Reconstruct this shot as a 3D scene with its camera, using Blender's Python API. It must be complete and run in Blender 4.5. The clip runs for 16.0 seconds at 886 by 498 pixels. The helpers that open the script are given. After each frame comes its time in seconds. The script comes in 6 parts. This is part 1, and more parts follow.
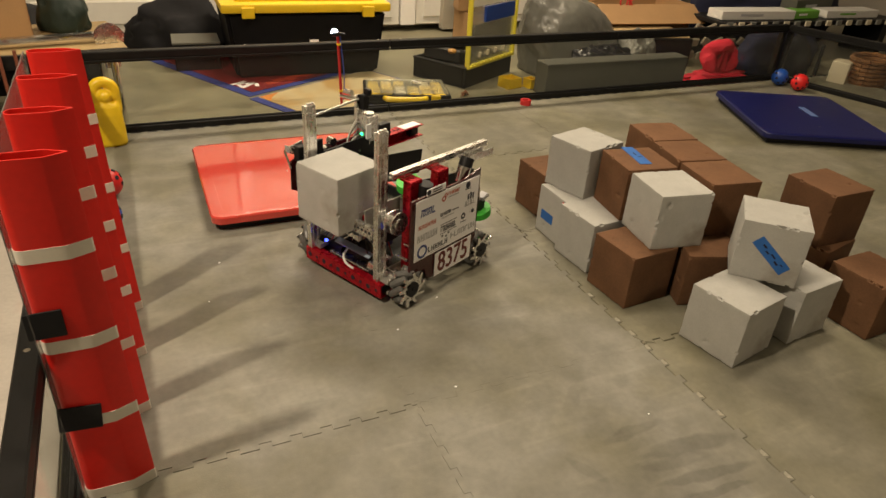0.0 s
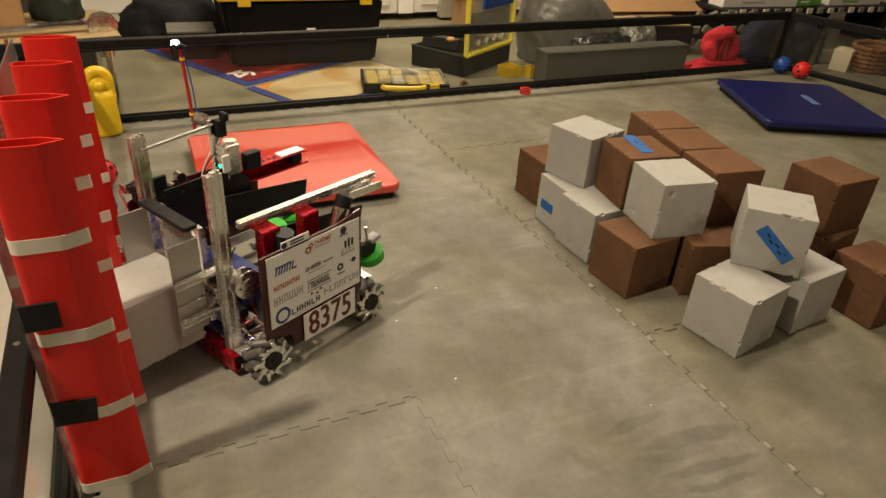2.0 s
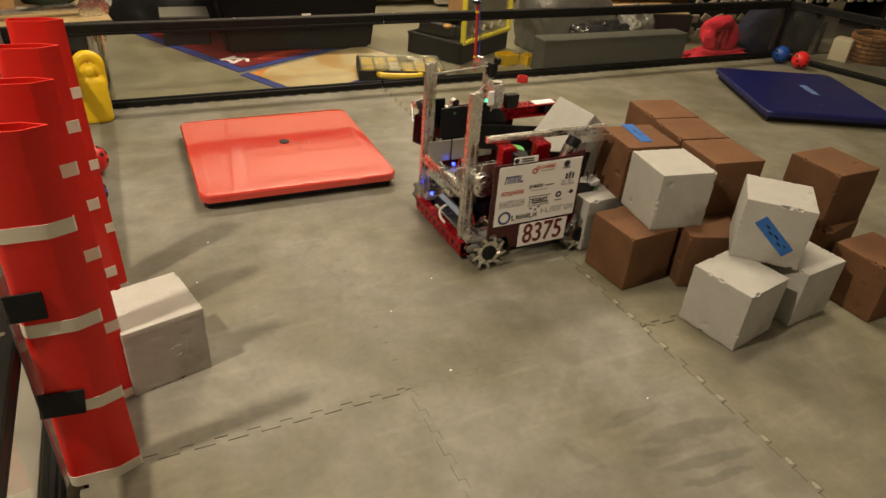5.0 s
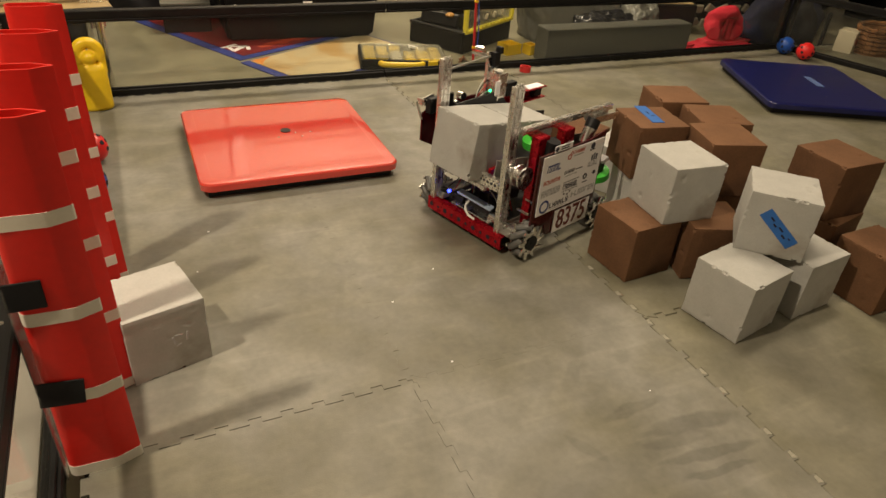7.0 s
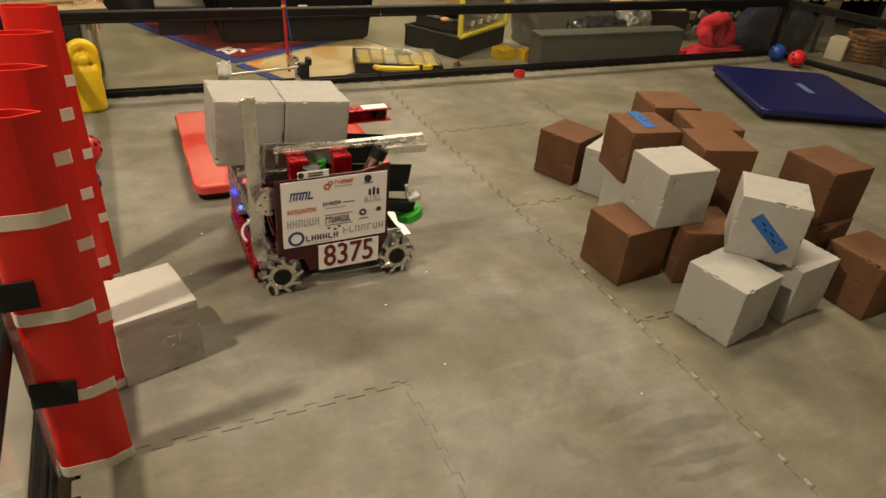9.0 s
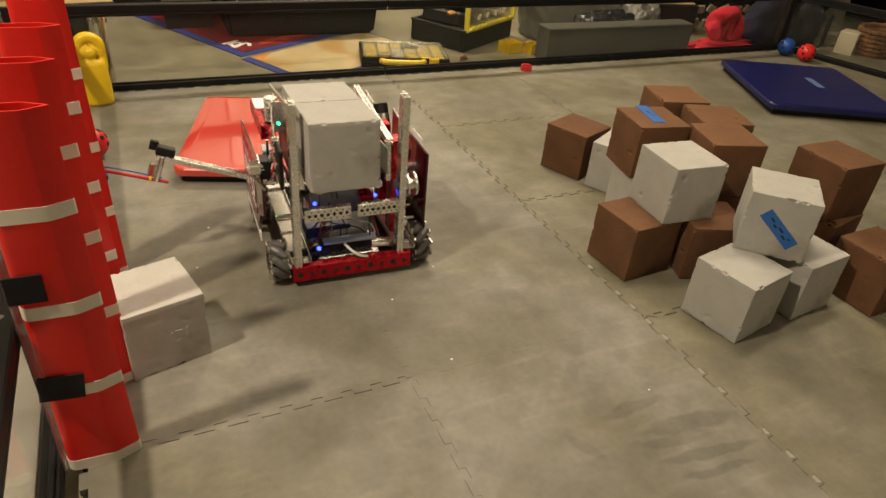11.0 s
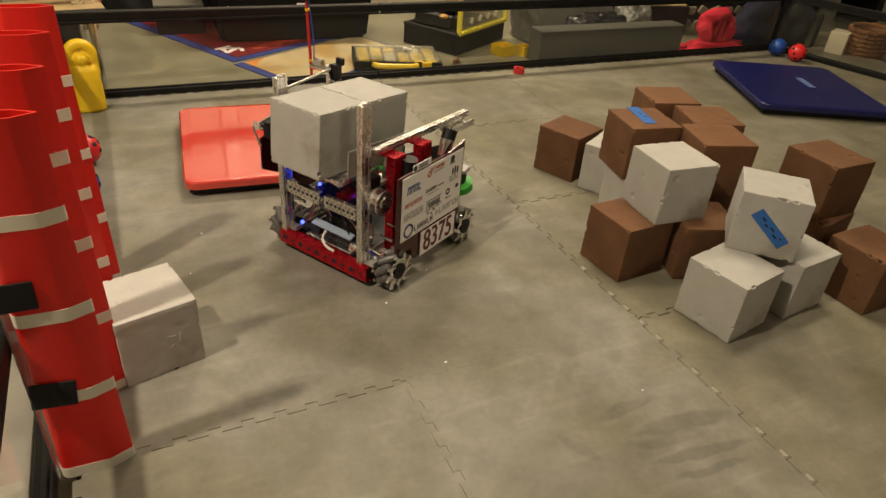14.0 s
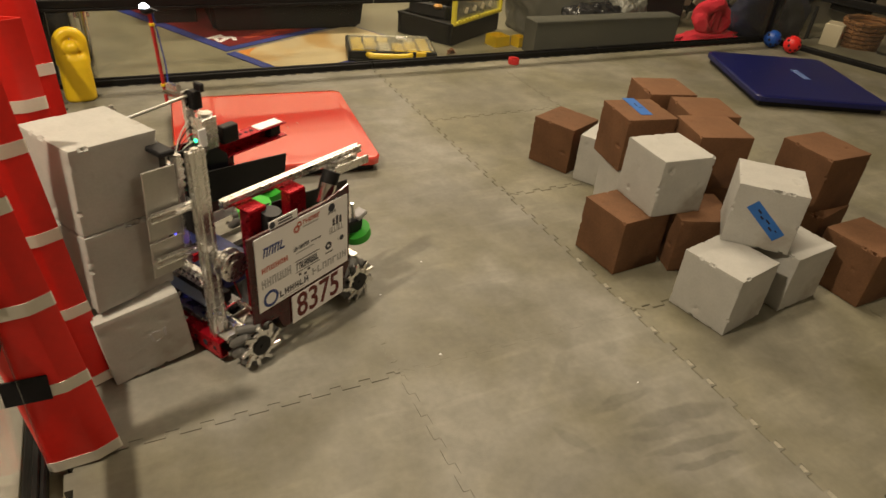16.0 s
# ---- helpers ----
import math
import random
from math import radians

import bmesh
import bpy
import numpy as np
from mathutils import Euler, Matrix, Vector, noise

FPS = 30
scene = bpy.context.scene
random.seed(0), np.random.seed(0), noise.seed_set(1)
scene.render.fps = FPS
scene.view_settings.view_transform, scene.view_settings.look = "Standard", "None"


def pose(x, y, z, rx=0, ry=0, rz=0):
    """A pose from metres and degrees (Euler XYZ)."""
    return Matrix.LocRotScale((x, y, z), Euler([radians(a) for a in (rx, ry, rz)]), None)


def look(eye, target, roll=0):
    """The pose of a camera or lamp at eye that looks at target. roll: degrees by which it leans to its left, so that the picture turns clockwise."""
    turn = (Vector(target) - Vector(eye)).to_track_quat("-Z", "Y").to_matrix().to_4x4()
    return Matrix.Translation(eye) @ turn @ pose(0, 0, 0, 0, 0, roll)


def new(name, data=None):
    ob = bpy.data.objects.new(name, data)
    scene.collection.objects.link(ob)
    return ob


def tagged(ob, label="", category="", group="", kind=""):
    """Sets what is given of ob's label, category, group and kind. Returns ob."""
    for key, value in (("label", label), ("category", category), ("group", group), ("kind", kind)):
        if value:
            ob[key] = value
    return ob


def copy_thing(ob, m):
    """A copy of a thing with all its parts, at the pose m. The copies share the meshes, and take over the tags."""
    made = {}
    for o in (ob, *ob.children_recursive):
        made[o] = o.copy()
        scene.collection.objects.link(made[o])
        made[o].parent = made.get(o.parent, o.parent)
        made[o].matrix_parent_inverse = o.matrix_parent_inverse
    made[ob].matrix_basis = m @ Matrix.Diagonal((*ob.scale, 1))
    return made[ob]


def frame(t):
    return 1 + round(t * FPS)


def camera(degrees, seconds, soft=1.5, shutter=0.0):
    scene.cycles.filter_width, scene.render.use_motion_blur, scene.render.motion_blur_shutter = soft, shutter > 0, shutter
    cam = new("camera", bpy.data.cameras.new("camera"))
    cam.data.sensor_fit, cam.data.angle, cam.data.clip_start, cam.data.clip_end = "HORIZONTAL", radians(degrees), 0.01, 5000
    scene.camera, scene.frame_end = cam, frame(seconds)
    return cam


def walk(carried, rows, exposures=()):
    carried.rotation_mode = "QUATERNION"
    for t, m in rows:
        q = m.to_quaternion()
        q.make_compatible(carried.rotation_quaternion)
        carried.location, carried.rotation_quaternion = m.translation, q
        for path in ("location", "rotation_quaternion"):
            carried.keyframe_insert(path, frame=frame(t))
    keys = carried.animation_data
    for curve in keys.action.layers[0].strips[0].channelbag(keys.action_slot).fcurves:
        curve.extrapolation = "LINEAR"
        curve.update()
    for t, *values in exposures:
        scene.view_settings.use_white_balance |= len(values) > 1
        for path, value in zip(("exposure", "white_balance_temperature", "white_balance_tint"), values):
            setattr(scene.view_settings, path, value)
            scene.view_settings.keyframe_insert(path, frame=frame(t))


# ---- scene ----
cam = camera(67.8, 16.0, 1.5, 0.6)
PATH = [
    (0, (-0.428, -0.941, 0.977), (0.337, 0.612, -0.023), 4.0),
    (0.5, (-0.433, -0.934, 0.972), (0.342, 0.612, -0.032), 4.3),
    (1, (-0.426, -0.929, 0.965), (0.347, 0.615, -0.044), 4.4),
    (1.5, (-0.421, -0.926, 0.964), (0.347, 0.614, -0.053), 4.2),
    (2, (-0.419, -0.924, 0.964), (0.344, 0.615, -0.06), 3.9),
    (2.5, (-0.412, -0.922, 0.963), (0.346, 0.617, -0.065), 3.8),
    (3, (-0.413, -0.914, 0.961), (0.349, 0.621, -0.07), 3.9),
    (3.5, (-0.41, -0.908, 0.961), (0.353, 0.619, -0.081), 4.1),
    (4, (-0.411, -0.907, 0.958), (0.356, 0.614, -0.089), 4.3),
    (6.5, (-0.408, -0.9, 0.953), (0.358, 0.607, -0.116), 4.7),
    (7, (-0.41, -0.897, 0.95), (0.353, 0.605, -0.126), 4.8),
    (7.5, (-0.405, -0.903, 0.953), (0.362, 0.601, -0.118), 4.6),
    (8, (-0.404, -0.909, 0.954), (0.374, 0.6, -0.104), 4.6),
    (8.5, (-0.409, -0.907, 0.953), (0.373, 0.599, -0.107), 5.1),
    (9, (-0.412, -0.903, 0.951), (0.371, 0.599, -0.114), 5.4),
    (11.5, (-0.413, -0.896, 0.948), (0.348, 0.605, -0.134), 5.2),
    (12, (-0.409, -0.895, 0.947), (0.351, 0.606, -0.135), 5.0),
    (12.5, (-0.409, -0.896, 0.946), (0.36, 0.602, -0.134), 5.2),
    (13, (-0.409, -0.899, 0.948), (0.369, 0.596, -0.128), 5.1),
    (13.5, (-0.409, -0.9, 0.948), (0.368, 0.6, -0.122), 5.0),
    (14, (-0.407, -0.902, 0.95), (0.37, 0.597, -0.121), 4.9),
    (14.5, (-0.408, -0.903, 0.949), (0.374, 0.595, -0.12), 5.0),
    (15, (-0.408, -0.901, 0.947), (0.377, 0.595, -0.123), 5.2),
    (15.5, (-0.41, -0.896, 0.944), (0.38, 0.592, -0.133), 5.6),
    (16, (-0.406, -0.893, 0.945), (0.385, 0.585, -0.147), 5.4),
]
walk(cam, [(t, look(eye, target, roll)) for t, eye, target, roll in PATH])

# ---- world and lights ----
world = bpy.data.worlds.new("world")
scene.world = world
world.use_nodes = True
world.node_tree.nodes["Background"].inputs[0].default_value = (0.9, 0.75, 0.55, 1)
world.node_tree.nodes["Background"].inputs[1].default_value = 0.02
scene.view_settings.exposure = 0.0


def ceiling_lamp(x, y, z, sx, sy, watts, colour):
    data = bpy.data.lights.new("unseen_light", "AREA")
    data.shape, data.size, data.size_y = "RECTANGLE", sx, sy
    data.energy, data.color = watts, colour
    ob = new("unseen_light", data)
    ob.matrix_world = look((x, y, z), (x, y + 0.001, 0))
    return tagged(ob, "unseen warm lamp placed under the garage ceiling", "lamp")


WARM = (1.0, 0.815, 0.59)
# All four lamps are unseen; this one stands where the rack's shadows point.
ceiling_lamp(-1.57, -0.18, 2.62, 0.10, 0.10, 80, WARM)
ceiling_lamp(1.05, 0.60, 2.62, 1.2, 0.3, 34, WARM)
# Fill lamp added to brighten the garage door and the clutter before it.
ceiling_lamp(0.9, 2.70, 2.62, 1.4, 0.2, 80, WARM)
# Fill lamp added behind the camera to lift the faces turned towards it.
ceiling_lamp(0.9, -2.8, 2.62, 0.4, 0.2, 20, WARM)


# ---- materials ----
def material(name, base, rough=0.6, metal=0.0, spread=0.12, scale=8.0, fine=120.0, bump=0.1, second=None, patch=0.0, coat=0.0, spec=0.5, per_object=0.0):
    m = bpy.data.materials.new(name)
    m.use_nodes = True
    nt = m.node_tree
    bsdf = nt.nodes["Principled BSDF"]
    link = nt.links.new
    tc = nt.nodes.new("ShaderNodeTexCoord")
    big = nt.nodes.new("ShaderNodeTexNoise")
    big.inputs["Scale"].default_value, big.inputs["Detail"].default_value = scale, 6
    small = nt.nodes.new("ShaderNodeTexNoise")
    small.inputs["Scale"].default_value, small.inputs["Detail"].default_value = fine, 4
    link(tc.outputs["Object"], big.inputs["Vector"])
    link(tc.outputs["Object"], small.inputs["Vector"])
    ramp = nt.nodes.new("ShaderNodeValToRGB")
    lo = tuple(c * (1 - spread) for c in base)
    hi = tuple(min(1, c * (1 + spread)) for c in base)
    ramp.color_ramp.elements[0].color, ramp.color_ramp.elements[1].color = (*lo, 1), (*hi, 1)
    ramp.color_ramp.elements[0].position, ramp.color_ramp.elements[1].position = 0.3, 0.7
    mix = nt.nodes.new("ShaderNodeMix")
    mix.data_type = "FLOAT"
    mix.inputs[0].default_value = 0.35
    link(big.outputs["Fac"], mix.inputs[2])
    link(small.outputs["Fac"], mix.inputs[3])
    link(mix.outputs[0], ramp.inputs["Fac"])
    colour = ramp.outputs["Color"]
    if second:
        third = nt.nodes.new("ShaderNodeTexNoise")
        third.inputs["Scale"].default_value, third.inputs["Detail"].default_value = scale * 0.45, 8
        link(tc.outputs["Object"], third.inputs["Vector"])
        step = nt.nodes.new("ShaderNodeMapRange")
        step.inputs[1].default_value, step.inputs[2].default_value = 0.62 - patch * 0.2, 0.70 - patch * 0.1
        link(third.outputs["Fac"], step.inputs[0])
        over = nt.nodes.new("ShaderNodeMix")
        over.data_type = "RGBA"
        link(step.outputs[0], over.inputs[0])
        link(colour, over.inputs[6])
        over.inputs[7].default_value = (*second, 1)
        colour = over.outputs[2]
    if per_object:
        info = nt.nodes.new("ShaderNodeObjectInfo")
        rng = nt.nodes.new("ShaderNodeMapRange")
        rng.inputs[3].default_value, rng.inputs[4].default_value = 1 - per_object, 1 + per_object
        link(info.outputs["Random"], rng.inputs[0])
        hsv = nt.nodes.new("ShaderNodeHueSaturation")
        link(rng.outputs[0], hsv.inputs["Value"])
        link(colour, hsv.inputs["Color"])
        colour = hsv.outputs["Color"]
    link(colour, bsdf.inputs["Base Color"])
    rr = nt.nodes.new("ShaderNodeMapRange")
    rr.inputs[3].default_value, rr.inputs[4].default_value = max(0.02, rough - 0.08), min(1, rough + 0.08)
    link(big.outputs["Fac"], rr.inputs[0])
    link(rr.outputs[0], bsdf.inputs["Roughness"])
    bsdf.inputs["Metallic"].default_value = metal
    bsdf.inputs["Coat Weight"].default_value = coat
    bsdf.inputs["Coat Roughness"].default_value = 0.05
    bsdf.inputs["Specular IOR Level"].default_value = spec
    if bump:
        b = nt.nodes.new("ShaderNodeBump")
        b.inputs["Strength"].default_value, b.inputs["Distance"].default_value = bump, 0.002
        link(mix.outputs[0], b.inputs["Height"])
        link(b.outputs["Normal"], bsdf.inputs["Normal"])
    return m


def glowing(name, colour, strength):
    m = bpy.data.materials.new(name)
    m.use_nodes = True
    bsdf = m.node_tree.nodes["Principled BSDF"]
    bsdf.inputs["Base Color"].default_value = (*colour, 1)
    bsdf.inputs["Emission Color"].default_value = (*colour, 1)
    bsdf.inputs["Emission Strength"].default_value = strength
    return m


def clear(name, tint, rough, amount, sheen=1.0):
    """Clear sheet plastic: mostly see-through, with a gloss."""
    m = bpy.data.materials.new(name)
    m.use_nodes = True
    nt = m.node_tree
    bsdf = nt.nodes["Principled BSDF"]
    bsdf.inputs["Base Color"].default_value = (*tint, 1)
    bsdf.inputs["Roughness"].default_value = rough
    bsdf.inputs["IOR"].default_value = 1.45
    see = nt.nodes.new("ShaderNodeBsdfTransparent")
    see.inputs[0].default_value = (0.93, 0.94, 0.92, 1)
    gloss = nt.nodes.new("ShaderNodeBsdfGlossy")
    gloss.inputs["Roughness"].default_value = rough
    fres = nt.nodes.new("ShaderNodeFresnel")
    fres.inputs["IOR"].default_value = 1.25
    haze = nt.nodes.new("ShaderNodeMixShader")
    haze.inputs[0].default_value = amount
    nt.links.new(see.outputs[0], haze.inputs[1])
    nt.links.new(bsdf.outputs[0], haze.inputs[2])
    top = nt.nodes.new("ShaderNodeMixShader")
    weak = nt.nodes.new("ShaderNodeMath")
    weak.operation = "MULTIPLY"
    weak.inputs[1].default_value = sheen
    nt.links.new(fres.outputs[0], weak.inputs[0])
    nt.links.new(weak.outputs[0], top.inputs[0])
    nt.links.new(haze.outputs[0], top.inputs[1])
    nt.links.new(gloss.outputs[0], top.inputs[2])
    nt.links.new(top.outputs[0], nt.nodes["Material Output"].inputs[0])
    return m


def foam_mat(name, dark, pale):
    m = bpy.data.materials.new(name)
    m.use_nodes = True
    nt = m.node_tree
    link = nt.links.new
    bsdf = nt.nodes["Principled BSDF"]
    geo = nt.nodes.new("ShaderNodeNewGeometry")

    def noisy(scale, detail, distort=0.0, stretch=None):
        n = nt.nodes.new("ShaderNodeTexNoise")
        n.inputs["Scale"].default_value, n.inputs["Detail"].default_value, n.inputs["Distortion"].default_value = scale, detail, distort
        if stretch:
            mp = nt.nodes.new("ShaderNodeMapping")
            mp.inputs["Scale"].default_value = stretch
            mp.inputs["Rotation"].default_value = (0, 0, 0.6)
            link(geo.outputs["Position"], mp.inputs["Vector"])
            link(mp.outputs[0], n.inputs["Vector"])
        else:
            link(geo.outputs["Position"], n.inputs["Vector"])
        return n.outputs["Fac"]

    def ranged(fac, a, b, lo, hi):
        r = nt.nodes.new("ShaderNodeMapRange")
        for i, v in enumerate((a, b, lo, hi)):
            r.inputs[i + 1].default_value = v
        link(fac, r.inputs[0])
        return r.outputs[0]

    def times(a, b):
        n = nt.nodes.new("ShaderNodeMath")
        n.operation = "MULTIPLY"
        link(a, n.inputs[0])
        link(b, n.inputs[1])
        return n.outputs[0]

    grain = ranged(noisy(70.0, 4, 0.0), 0.3, 0.7, 0.94, 1.06)
    blot = ranged(noisy(2.6, 5, 0.2), 0.36, 0.66, 0.82, 1.12)
    mid = ranged(noisy(13.0, 7, 0.0), 0.34, 0.66, 0.87, 1.11)
    stain = ranged(noisy(1.7, 6, 0.3), 0.55, 0.70, 1.0, 0.86)
    scuff = ranged(noisy(5.0, 3, 0.3, (1.0, 6.0, 1.0)), 0.56, 0.72, 1.0, 1.15)
    # wiped streaks
    edge = nt.nodes.new("ShaderNodeTexNoise")
    edge.inputs["Scale"].default_value, edge.inputs["Detail"].default_value = 14, 4
    link(geo.outputs["Position"], edge.inputs["Vector"])
    bend = nt.nodes.new("ShaderNodeVectorMath")
    bend.operation = "MULTIPLY_ADD"
    bend.inputs[1].default_value = (0.030, 0.030, 0.0)
    link(edge.outputs["Color"], bend.inputs[0])
    link(geo.outputs["Position"], bend.inputs[2])
    streak = None
    for sx, sy, ang, half, wide, depth in ((0.386, -0.229, 1, 0.095, 0.017, 0.80), (0.470, -0.298, -6, 0.13, 0.026, 0.74), (0.420, -0.325, -6, 0.10, 0.020, 0.80), (0.454, -0.372, -6, 0.13, 0.017, 0.76), (0.446, -0.410, -5, 0.10, 0.012, 0.78), (0.236, -0.278, -63, 0.055, 0.016, 0.86), (0.33, -0.10, 40, 0.09, 0.02, 0.90), (-0.06, 0.30, 70, 0.12, 0.012, 0.93)):
        sep = nt.nodes.new("ShaderNodeMapping")
        sep.vector_type = "TEXTURE"
        sep.inputs["Location"].default_value = (sx + 0.015, sy + 0.015, 0)
        sep.inputs["Rotation"].default_value = (0, 0, math.radians(ang))
        sep.inputs["Scale"].default_value = (half, wide, 1)
        link(bend.outputs[0], sep.inputs["Vector"])
        ball = nt.nodes.new("ShaderNodeTexGradient")
        ball.gradient_type = "SPHERICAL"
        link(sep.outputs[0], ball.inputs[0])
        one = ranged(ball.outputs["Fac"], 0.08, 0.36, 1.0, depth)
        streak = times(streak, one) if streak else one
    value = times(times(times(times(times(blot, mid), stain), scuff), streak), grain)
    rgb = nt.nodes.new("ShaderNodeMix")
    rgb.data_type = "RGBA"
    rgb.blend_type = "MULTIPLY"
    rgb.inputs[0].default_value = 1.0
    tone = nt.nodes.new("ShaderNodeMix")
    tone.data_type = "RGBA"
    tone.inputs[6].default_value = (*dark, 1)
    tone.inputs[7].default_value = (*pale, 1)
    link(ranged(noisy(3.3, 6, 0.4), 0.38, 0.60, 0.0, 1.0), tone.inputs[0])
    link(tone.outputs[2], rgb.inputs[6])
    comb = nt.nodes.new("ShaderNodeCombineColor")
    for i in range(3):
        link(value, comb.inputs[i])
    link(comb.outputs[0], rgb.inputs[7])
    link(rgb.outputs[2], bsdf.inputs["Base Color"])
    link(ranged(noisy(3.5, 5), 0.3, 0.7, 0.48, 0.68), bsdf.inputs["Roughness"])
    bsdf.inputs["Specular IOR Level"].default_value = 0.4
    bump = nt.nodes.new("ShaderNodeBump")
    bump.inputs["Strength"].default_value, bump.inputs["Distance"].default_value = 0.18, 0.002
    link(noisy(320, 3), bump.inputs["Height"])
    link(bump.outputs[0], bsdf.inputs["Normal"])
    return m


FOAM = foam_mat("foam_mat", (0.164, 0.156, 0.114), (0.214, 0.209, 0.180))
OLIVE_FOAM = foam_mat("olive_foam_mat", (0.162, 0.153, 0.103), (0.205, 0.196, 0.151))
CONCRETE = material("concrete", (0.215, 0.20, 0.135), 0.36, spread=0.30, scale=6.0, fine=45, bump=0.12, second=(0.155, 0.135, 0.085), patch=0.45)
PLASTER = material("plaster", (0.34, 0.31, 0.26), 0.8, spread=0.05, scale=2, fine=40)
DOOR_WHITE = material("door_white", (0.74, 0.72, 0.66), 0.5, spread=0.05, scale=1.5, fine=30, bump=0.05)
BLACK_RAIL = material("black_rail", (0.007, 0.007, 0.007), 0.45, spread=0.4, scale=20, fine=200, bump=0.05, spec=0.25)
BLACK = material("black_plastic", (0.008, 0.008, 0.009), 0.48, spread=0.3, scale=12, fine=120, bump=0.08, spec=0.3)
RUBBER = material("rubber", (0.02, 0.02, 0.02), 0.7, spread=0.3, scale=30, fine=200, bump=0.1)
BLACK_CLOTH = material("black_cloth", (0.007, 0.007, 0.009), 0.9, spread=0.4, scale=10, fine=300, bump=0.4)
PANE = clear("polycarbonate", (0.5, 0.5, 0.45), 0.04, 0.018, 0.35)
RED_PLASTIC = material("red_plastic", (0.66, 0.018, 0.012), 0.40, spread=0.10, scale=5, fine=80, bump=0.05, spec=0.4)
RED_BOARD = material("red_board", (0.57, 0.043, 0.029), 0.13, spread=0.06, scale=4, fine=60, bump=0.006, coat=1.0, spec=0.7)
BLUE_BOARD = material("blue_board", (0.006, 0.009, 0.085), 0.32, spread=0.2, scale=4, fine=90, bump=0.03)
WHITE_TAPE = material("white_tape", (0.70, 0.665, 0.58), 0.7, spread=0.06, scale=30, fine=200)
BLUE_TAPE = material("blue_tape", (0.02, 0.12, 0.42), 0.65, spread=0.12, scale=40, fine=300, bump=0.15)
RED_TAPE = material("red_tape", (0.6, 0.03, 0.03), 0.6, spread=0.1, scale=40, fine=200)
INK = material("ink", (0.01, 0.01, 0.02), 0.8, spread=0.1)
GREY_GLYPH = material("grey_foam_block", (0.42, 0.42, 0.398), 0.85, spread=0.10, scale=16, fine=240, bump=0.3, second=(0.32, 0.305, 0.27), patch=0.28, spec=0.2, per_object=0.07)
BROWN_GLYPH = material("brown_foam_block", (0.146, 0.075, 0.039), 0.8, spread=0.26, scale=12, fine=240, bump=0.25, second=(0.093, 0.049, 0.029), patch=0.35, spec=0.2, per_object=0.10)
YELLOW = material("yellow_plastic", (0.76, 0.52, 0.014), 0.38, spread=0.06, scale=10, fine=80, bump=0.04)
LID_YELLOW = material("lid_yellow", (0.80, 0.70, 0.06), 0.4, spread=0.06, scale=10)
RED_BALL = material("red_ball", (0.70, 0.02, 0.02), 0.4, spread=0.08, scale=20)
BLUE_BALL = material("blue_ball", (0.01, 0.07, 0.36), 0.4, spread=0.08, scale=20)
ALU = material("aluminium", (0.90, 0.89, 0.87), 0.27, metal=1.0, spread=0.08, scale=40, fine=300, bump=0.06)
STEEL = material("steel", (0.80, 0.79, 0.77), 0.20, metal=1.0, spread=0.12, scale=60, fine=300, bump=0.05)
RED_METAL = material("red_anodised", (0.46, 0.008, 0.020), 0.28, metal=0.65, spread=0.12, scale=40, fine=250, bump=0.05)
MAROON = material("maroon_panel", (0.055, 0.006, 0.008), 0.14, spread=0.2, scale=8, fine=60, bump=0.01)
SHEET = material("white_sheet", (0.95, 0.945, 0.96), 0.30, spread=0.02, scale=8)
PRINT_DARK = material("print_dark", (0.025, 0.028, 0.05), 0.5, spread=0.1)
PRINT_GREY = material("print_grey", (0.44, 0.44, 0.46), 0.5, spread=0.1)
PRINT_RED = material("print_red", (0.50, 0.10, 0.06), 0.5, spread=0.1)
PRINT_BLUE = material("print_blue", (0.02, 0.05, 0.22), 0.5, spread=0.1)
NUMBER_RED = material("number_red", (0.13, 0.012, 0.012), 0.5, spread=0.1)
GREEN_WHEEL = material("green_rubber", (0.04, 0.42, 0.03), 0.5, spread=0.08, scale=30)
CIRCUIT = material("circuit", (0.03, 0.04, 0.16), 0.5, spread=0.4, scale=60)
WIRE_RED = material("wire_red", (0.45, 0.02, 0.02), 0.5)
WIRE_BLACK = material("wire_black", (0.015, 0.015, 0.015), 0.5)
WIRE_WHITE = material("wire_white", (0.7, 0.7, 0.66), 0.5)
LED_WHITE = glowing("led_white", (0.75, 0.85, 1.0), 60)
LED_BLUE = glowing("led_blue", (0.03, 0.05, 1.0), 9)
LED_GREEN = glowing("led_green", (0.02, 1.0, 0.30), 6)
PADDLE = material("paddle", (0.42, 0.41, 0.37), 0.35, metal=0.6, spread=0.1, scale=20, fine=200, bump=0.04)
CARTON = material("cardboard", (0.40, 0.24, 0.11), 0.85, spread=0.10, scale=6, fine=150, bump=0.1)
PLYWOOD = material("wood_print", (0.50, 0.41, 0.24), 0.45, spread=0.18, scale=7, fine=60, bump=0.02, second=(0.42, 0.27, 0.10), patch=0.4)
MAT_RED = material("banner_red", (0.17, 0.006, 0.008), 0.55, spread=0.5, scale=5, fine=60, second=(0.40, 0.05, 0.02), patch=0.2)
MAT_BLUE = material("banner_blue", (0.02, 0.035, 0.22), 0.6, spread=0.2, scale=6)
ORANGE = material("orange_print", (0.55, 0.20, 0.03), 0.6, spread=0.3, scale=6)
GREY_FOAM = material("grey_foam_strip", (0.085, 0.085, 0.070), 0.8, spread=0.12, scale=8, fine=120, bump=0.15)
BAG_GREY = material("grey_bag", (0.17, 0.17, 0.15), 0.30, spread=0.25, scale=5, fine=30, bump=0.4)
